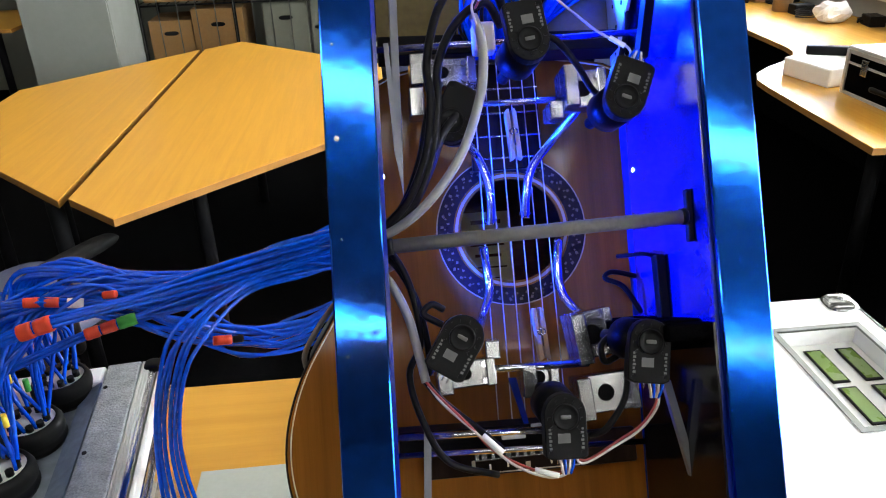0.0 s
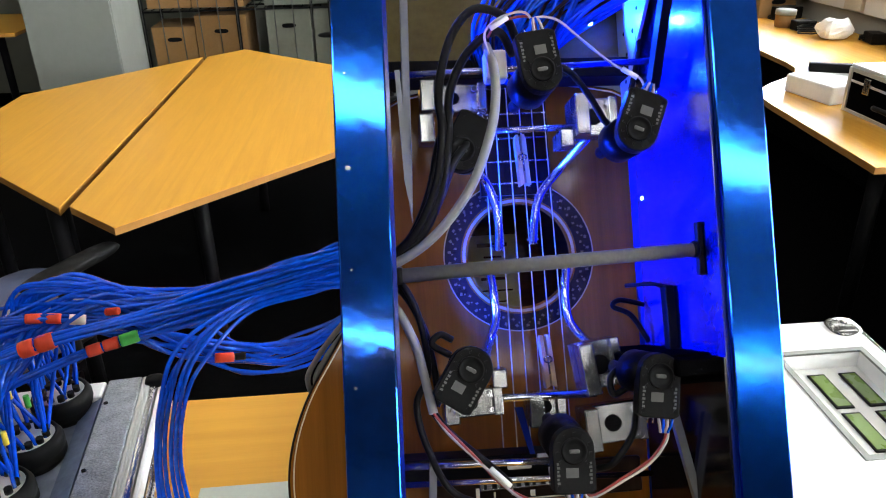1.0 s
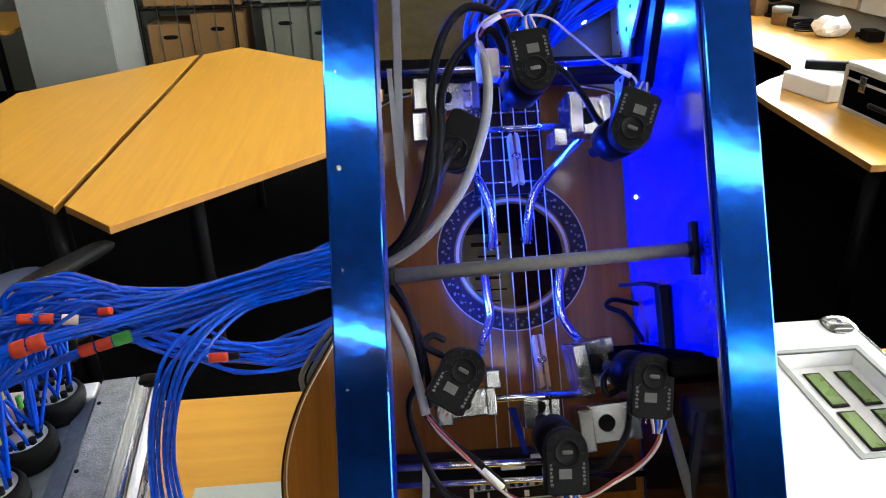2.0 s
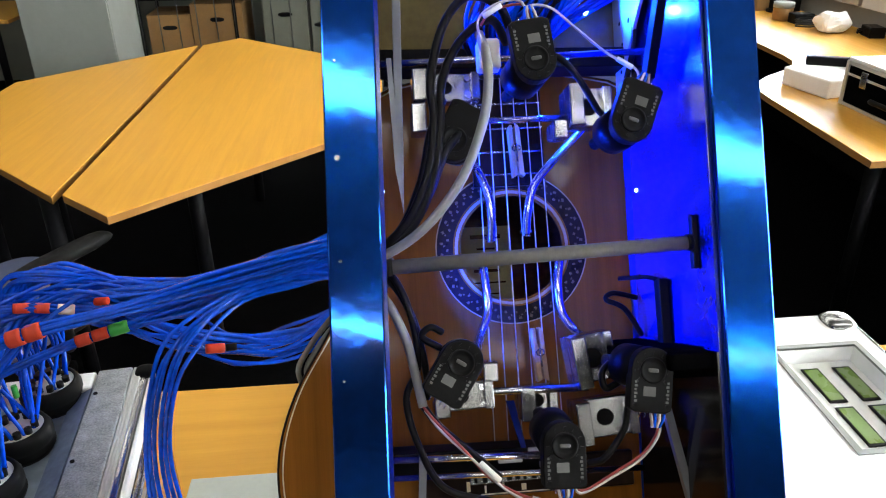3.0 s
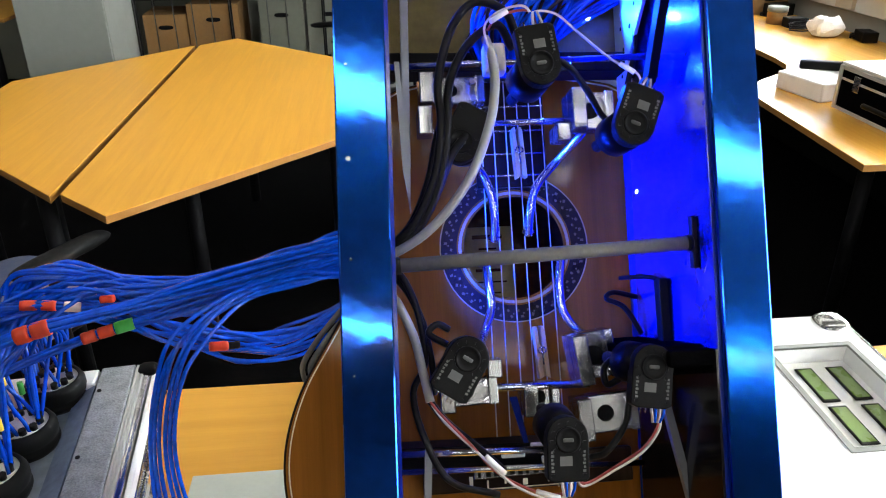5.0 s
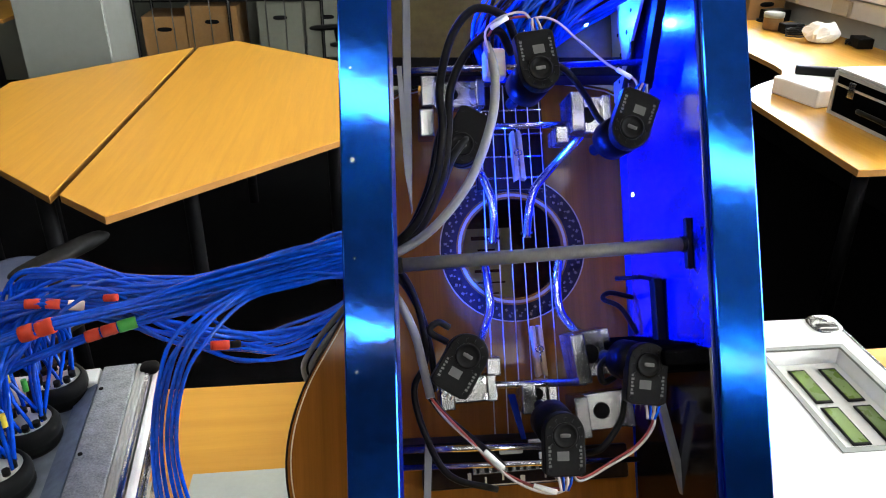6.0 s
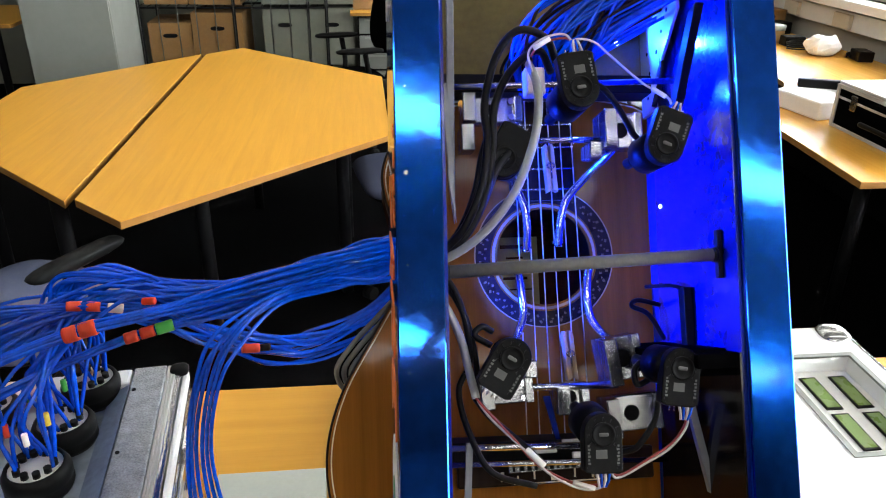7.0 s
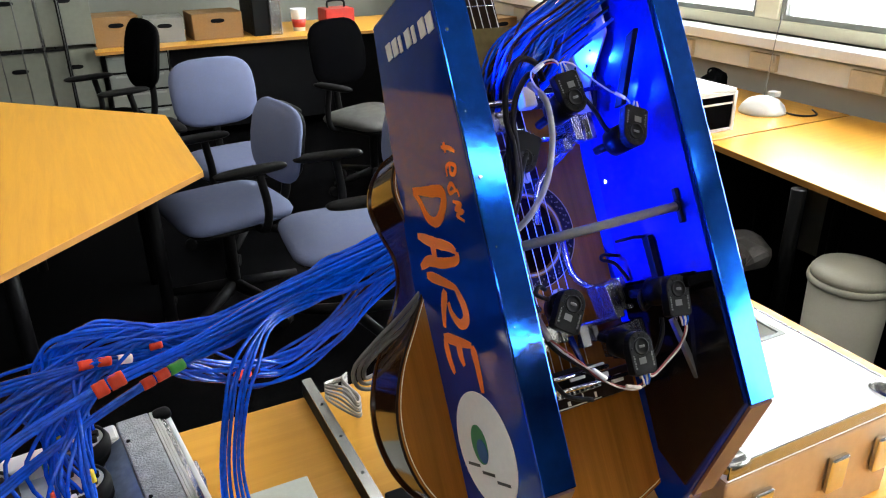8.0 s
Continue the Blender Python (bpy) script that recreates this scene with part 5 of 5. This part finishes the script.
foam = thing("foam_block", "white foam packing block on the desk", "foam block", pose(1.79, 2.39, 0.73, 0, 0, 12))
part("block", Mesh().prism([(-0.125, -0.135), (0.02, -0.128), (0.128, -0.14), (0.12, 0.13), (-0.05, 0.137), (-0.122, 0.12)], 0, 0.072), PAPER, foam, bevel=0.008)
gun = thing("glue_gun", "dark grey hand tool lying on the foam block", "hand tool", pose(1.86, 2.46, 0.802, 0, 0, -25))
part("barrel", Mesh().span((-0.12, -0.02, 0.0), (0.07, 0.02, 0.035)), BLACKPL, gun, bevel=0.006)
part("grip", Mesh().span((0.03, -0.075, 0.0), (0.072, -0.021, 0.03)), BLACKPL, gun, bevel=0.006)
tape = thing("cable_reel", "brown and white reel of wire", "reel", pose(2.40, 3.92, 0.73))
part("core", Mesh().lathe([(0.05, 0), (0.055, 0.005), (0.055, 0.09), (0.05, 0.095), (0.02, 0.095)]), CARD, tape)
part("top_ring", Mesh().lathe([(0.056, 0.07), (0.058, 0.07), (0.058, 0.098), (0.03, 0.098)]), GREYPAINT, tape)
pp = thing("crumpled_bag", "crumpled white paper bag", "bag", pose(2.46, 3.50, 0.73))
m = Mesh().cushion((0, 0, 0.05), (0.18, 0.13, 0.10), p=3, nu=20, nv=10)
m.v = [p * (1 + 0.3 * noise.noise(p * 25)) for p in m.v]
m.s = [False] * len(m.s)
low = min(p.z for p in m.v)
m.v = [p - Vector((0, 0, low)) for p in m.v]
part("paper", m, PAPER, pp)
for k, (x, y, s) in enumerate([(2.45, 3.80, 0.12), (2.58, 2.9, 0.09), (2.60, 3.36, 0.12), (2.57, 2.5, 0.09), (2.3, 4.3, 0.14), (2.56, 4.2, 0.16)]):
    tl = thing("power_adapter", "black adapter with a coiled lead", "adapter", pose(x, y, 0.73, 0, 0, 40 * k), group="adapters")
    part("body", Mesh().span((-s / 2, -s / 3, 0), (s / 2, s / 3, s * 0.45)), BLACKPL, tl, bevel=0.006)
    part("lead", Mesh().tube([(s * 0.5 + 0.05 * math.sin(q * 0.5), 0.05 * math.cos(q * 0.5), 0.006 + 0.0006 * q) for q in range(30)], 0.004, 6), BLACKRUB, tl)
carton(2.50, 4.42, 0.73, 0.26, 0.34, 0.13, 8)
coil = thing("cable_coil", "loose coil of thin black cable on the window desk", "cable coil", pose(2.42, 3.66, 0.73))
part("turns", Mesh().tube([((0.075 + 0.012 * math.sin(1.7 * q)) * math.cos(q * 0.42), (0.06 + 0.012 * math.cos(1.3 * q)) * math.sin(q * 0.42), 0.006 + 0.0007 * q) for q in range(64)], 0.004, 6), BLACKRUB, coil)
part("plug", Mesh().span((0.06, -0.1, 0.001), (0.095, -0.06, 0.03)), BLACKPL, coil, bevel=0.004)
po = thing("black_pouch", "black fabric pouch lying on the window desk", "pouch", pose(2.45, 2.16, 0.73, 0, 0, 20))
m = Mesh().cushion((0, 0, 0.055), (0.16, 0.12, 0.11), p=3, nu=20, nv=10)
m.v = [Vector((p.x * (1 + 0.25 * noise.noise(p * 14)), p.y, max(p.z * (1 + 0.3 * noise.noise(p * 16)), 0.0))) for p in m.v]
part("bag", m, BLACKFAB, po)
part("strap", Mesh().tube(smooth_path([(-0.06, 0, 0.09), (-0.03, 0.01, 0.125), (0.03, 0.0, 0.12), (0.06, 0, 0.085)]), 0.005), BLACKFAB, po)
LAMPSILVER = mat("lamp_silver", (0.62, 0.62, 0.59), 0.35, metal=0.4, vary=0.03)
lp = thing("desk_lamp", "silver dome-shaped desk lamp foot with a thin stem", "desk lamp", pose(2.40, 1.80, 0.73))
part("foot", Mesh().lathe([(0.1, 0), (0.1, 0.008), (0.09, 0.03), (0.065, 0.055), (0.03, 0.068), (0.012, 0.072)]), LAMPSILVER, lp)
part("switch", Mesh().span((0.04, -0.02, 0.06), (0.08, 0.02, 0.085)), LAMPSILVER, lp, bevel=0.004)
part("stem", Mesh().tube(smooth_path([(0.0, 0, 0.07), (0.005, 0, 0.2), (0.02, 0.0, 0.36), (0.08, 0.02, 0.5)]), 0.0022), GREYPL, lp)
part("lead", Mesh().tube(smooth_path([(0.05, -0.08, 0.006), (0.07, -0.15, 0.005), (0.14, -0.17, 0.005), (0.2, -0.1, 0.005)]), 0.004), BLACKRUB, lp)

BINWHITE = mat("bin_plastic", (0.40, 0.39, 0.31), 0.4, vary=0.05)
bn = thing("waste_bin", "white plastic pedal bin with a lid", "waste bin", pose(1.678, 0.762, 0) @ Matrix.Diagonal((1, 1, 0.955, 1)))
part("body", Mesh().lathe([(0.0978, 0.0000), (0.1062, 0.0200), (0.1173, 0.5354)]), BINWHITE, bn)
part("rim", Mesh().lathe([(0.1241, 0.5372), (0.1258, 0.5439), (0.1241, 0.5567), (0.1173, 0.5584)]), BINWHITE, bn)
part("lid", Mesh().lathe([(0.1190, 0.5601), (0.1173, 0.5737), (0.1062, 0.5890), (0.0510, 0.5958), (0.0043, 0.5967)]), BINWHITE, bn)
bag = thing("plastic_bag", "crumpled grey plastic bag on a dark box", "bag", pose(1.66, 1.20, 0.0))
m = Mesh().cushion((0, 0, 0.0), (0.26, 0.2, 0.1), p=3, nu=24, nv=12)
m.v = [p * (1 + 0.35 * noise.noise(p * 18)) + Vector((0, 0, 0.44)) for p in m.v]
m.s = [False] * len(m.s)
part("film", m, mat("grey_film", (0.09, 0.085, 0.08), 0.4, vary=0.3), bag)
part("holder", Mesh().span((-0.12, -0.1, 0.0), (0.12, 0.1, 0.41)), BLACKFAB, bag, "dark box")

# ---------------------------------------------------------------- marks on the machine's side
BRUSH = {
    "D": (0.0062, [[(0.093, -0.116), (0.085, -0.081), (0.078, -0.049), (0.068, -0.047), (0.055, -0.063), (0.053, -0.079), (0.062, -0.095), (0.079, -0.104), (0.091, -0.116)]]),
    "A": (0.0060, [[(0.047, -0.13), (0.035, -0.095), (0.025, -0.059), (0.018, -0.045)], [(0.014, -0.139), (0.018, -0.114), (0.012, -0.086), (0.01, -0.049), (0.018, -0.043)], [(0.034, -0.096), (0.015, -0.098)]]),
    "R": (0.0060, [[(0.004, -0.128), (-0.005, -0.096), (-0.016, -0.062)], [(-0.016, -0.064), (-0.035, -0.054), (-0.048, -0.056), (-0.051, -0.072), (-0.04, -0.086), (-0.028, -0.089)], [(-0.015, -0.09), (-0.032, -0.103), (-0.052, -0.112)]]),
    "E": (0.0060, [[(-0.062, -0.119), (-0.068, -0.087), (-0.073, -0.056)], [(-0.073, -0.056), (-0.092, -0.054), (-0.119, -0.055)], [(-0.069, -0.086), (-0.082, -0.087), (-0.093, -0.083)], [(-0.064, -0.117), (-0.085, -0.117), (-0.101, -0.111)]]),
    "t": (0.0024, [[(0.119, -0.019), (0.109, -0.02)], [(0.116, -0.026), (0.111, -0.01), (0.105, 0.0)]]),
    "e": (0.0022, [[(0.098, -0.017), (0.089, -0.018), (0.087, -0.011), (0.093, -0.006), (0.098, -0.017), (0.096, -0.025), (0.088, -0.027)]]),
    "a": (0.0022, [[(0.072, -0.015), (0.08, -0.022), (0.077, -0.03), (0.072, -0.028), (0.072, -0.014), (0.065, -0.011)]]),
    "m": (0.0023, [[(0.064, -0.027), (0.058, -0.012), (0.056, -0.025), (0.051, -0.01), (0.05, -0.025), (0.042, -0.011)]]),
}


def brush_letter(width, strokes, parent):
    """A hand-painted letter: tapering brush strokes lying on the outer side panel."""
    m = Mesh()
    for i, stroke in enumerate(strokes):
        line = smooth_path([(0, u, n) for u, n in stroke], 6)
        x = PL - 0.0006 - 0.0001 * i
        vs, fs = [], []
        for k, p in enumerate(line):
            t = k / (len(line) - 1)
            d = (line[min(k + 1, len(line) - 1)] - line[max(k - 1, 0)]).normalized()
            w = width * (1.0 - 0.55 * t ** 3) * (0.55 + 0.45 * min(1.0, t * 6)) * (1 + 0.12 * noise.noise(p * 90))
            side_way = Vector((0, -d.z, d.y)) * w
            vs += [Vector((x, *(p + side_way).yz)), Vector((x, *(p - side_way).yz)), Vector((x + 0.0007, *(p + side_way).yz)), Vector((x + 0.0007, *(p - side_way).yz))]
        for k in range(len(line) - 1):
            a, b = 4 * k, 4 * k + 4
            fs += [(a, b, b + 1, a + 1), (a, a + 2, b + 2, b), (a + 1, b + 1, b + 3, a + 3)]
        m.add(vs, fs)
    return part("letter", m, ORANGE, parent, "orange brush-painted letter")


for width, strokes in BRUSH.values():
    brush_letter(width, strokes, frame_thing)
for k in range(7):
    n, u = -0.103 + k * 0.0175, 0.2285 - 0.0022 * k
    part("name_bar", Mesh().span((PL - 0.0014, u, n), (PL - 0.0002, u + 0.0165, n + (0.0065 if k in (2, 4) else 0.0125))), PAPER, frame_thing, "white printed bar")


def disc(u, n, ru, rn, x, seg=48):
    return Mesh().prism([(u + ru * math.cos(2 * math.pi * i / seg), n + rn * math.sin(2 * math.pi * i / seg)) for i in range(seg)], x - 0.0006, x, 0)


stk = part("sticker", disc(-0.176, -0.078, 0.058, 0.062, PL - 0.0003), PAPER, frame_thing, "round white sticker")
part("emblem", disc(-0.172, -0.088, 0.020, 0.017, PL - 0.001), GREENCIRC, stk, "green printed oval")
part("emblem", disc(-0.178, -0.083, 0.012, 0.011, PL - 0.0017), BLUECIRC, stk, "blue printed oval")
for k in range(3):
    part("print_bar", Mesh().span((PL - 0.0014, -0.196 - 0.006 * k, -0.125 + 0.03 * k), (PL - 0.001, -0.193 - 0.006 * k, -0.098 + 0.03 * k)), GREYDK, stk, "line of small print")
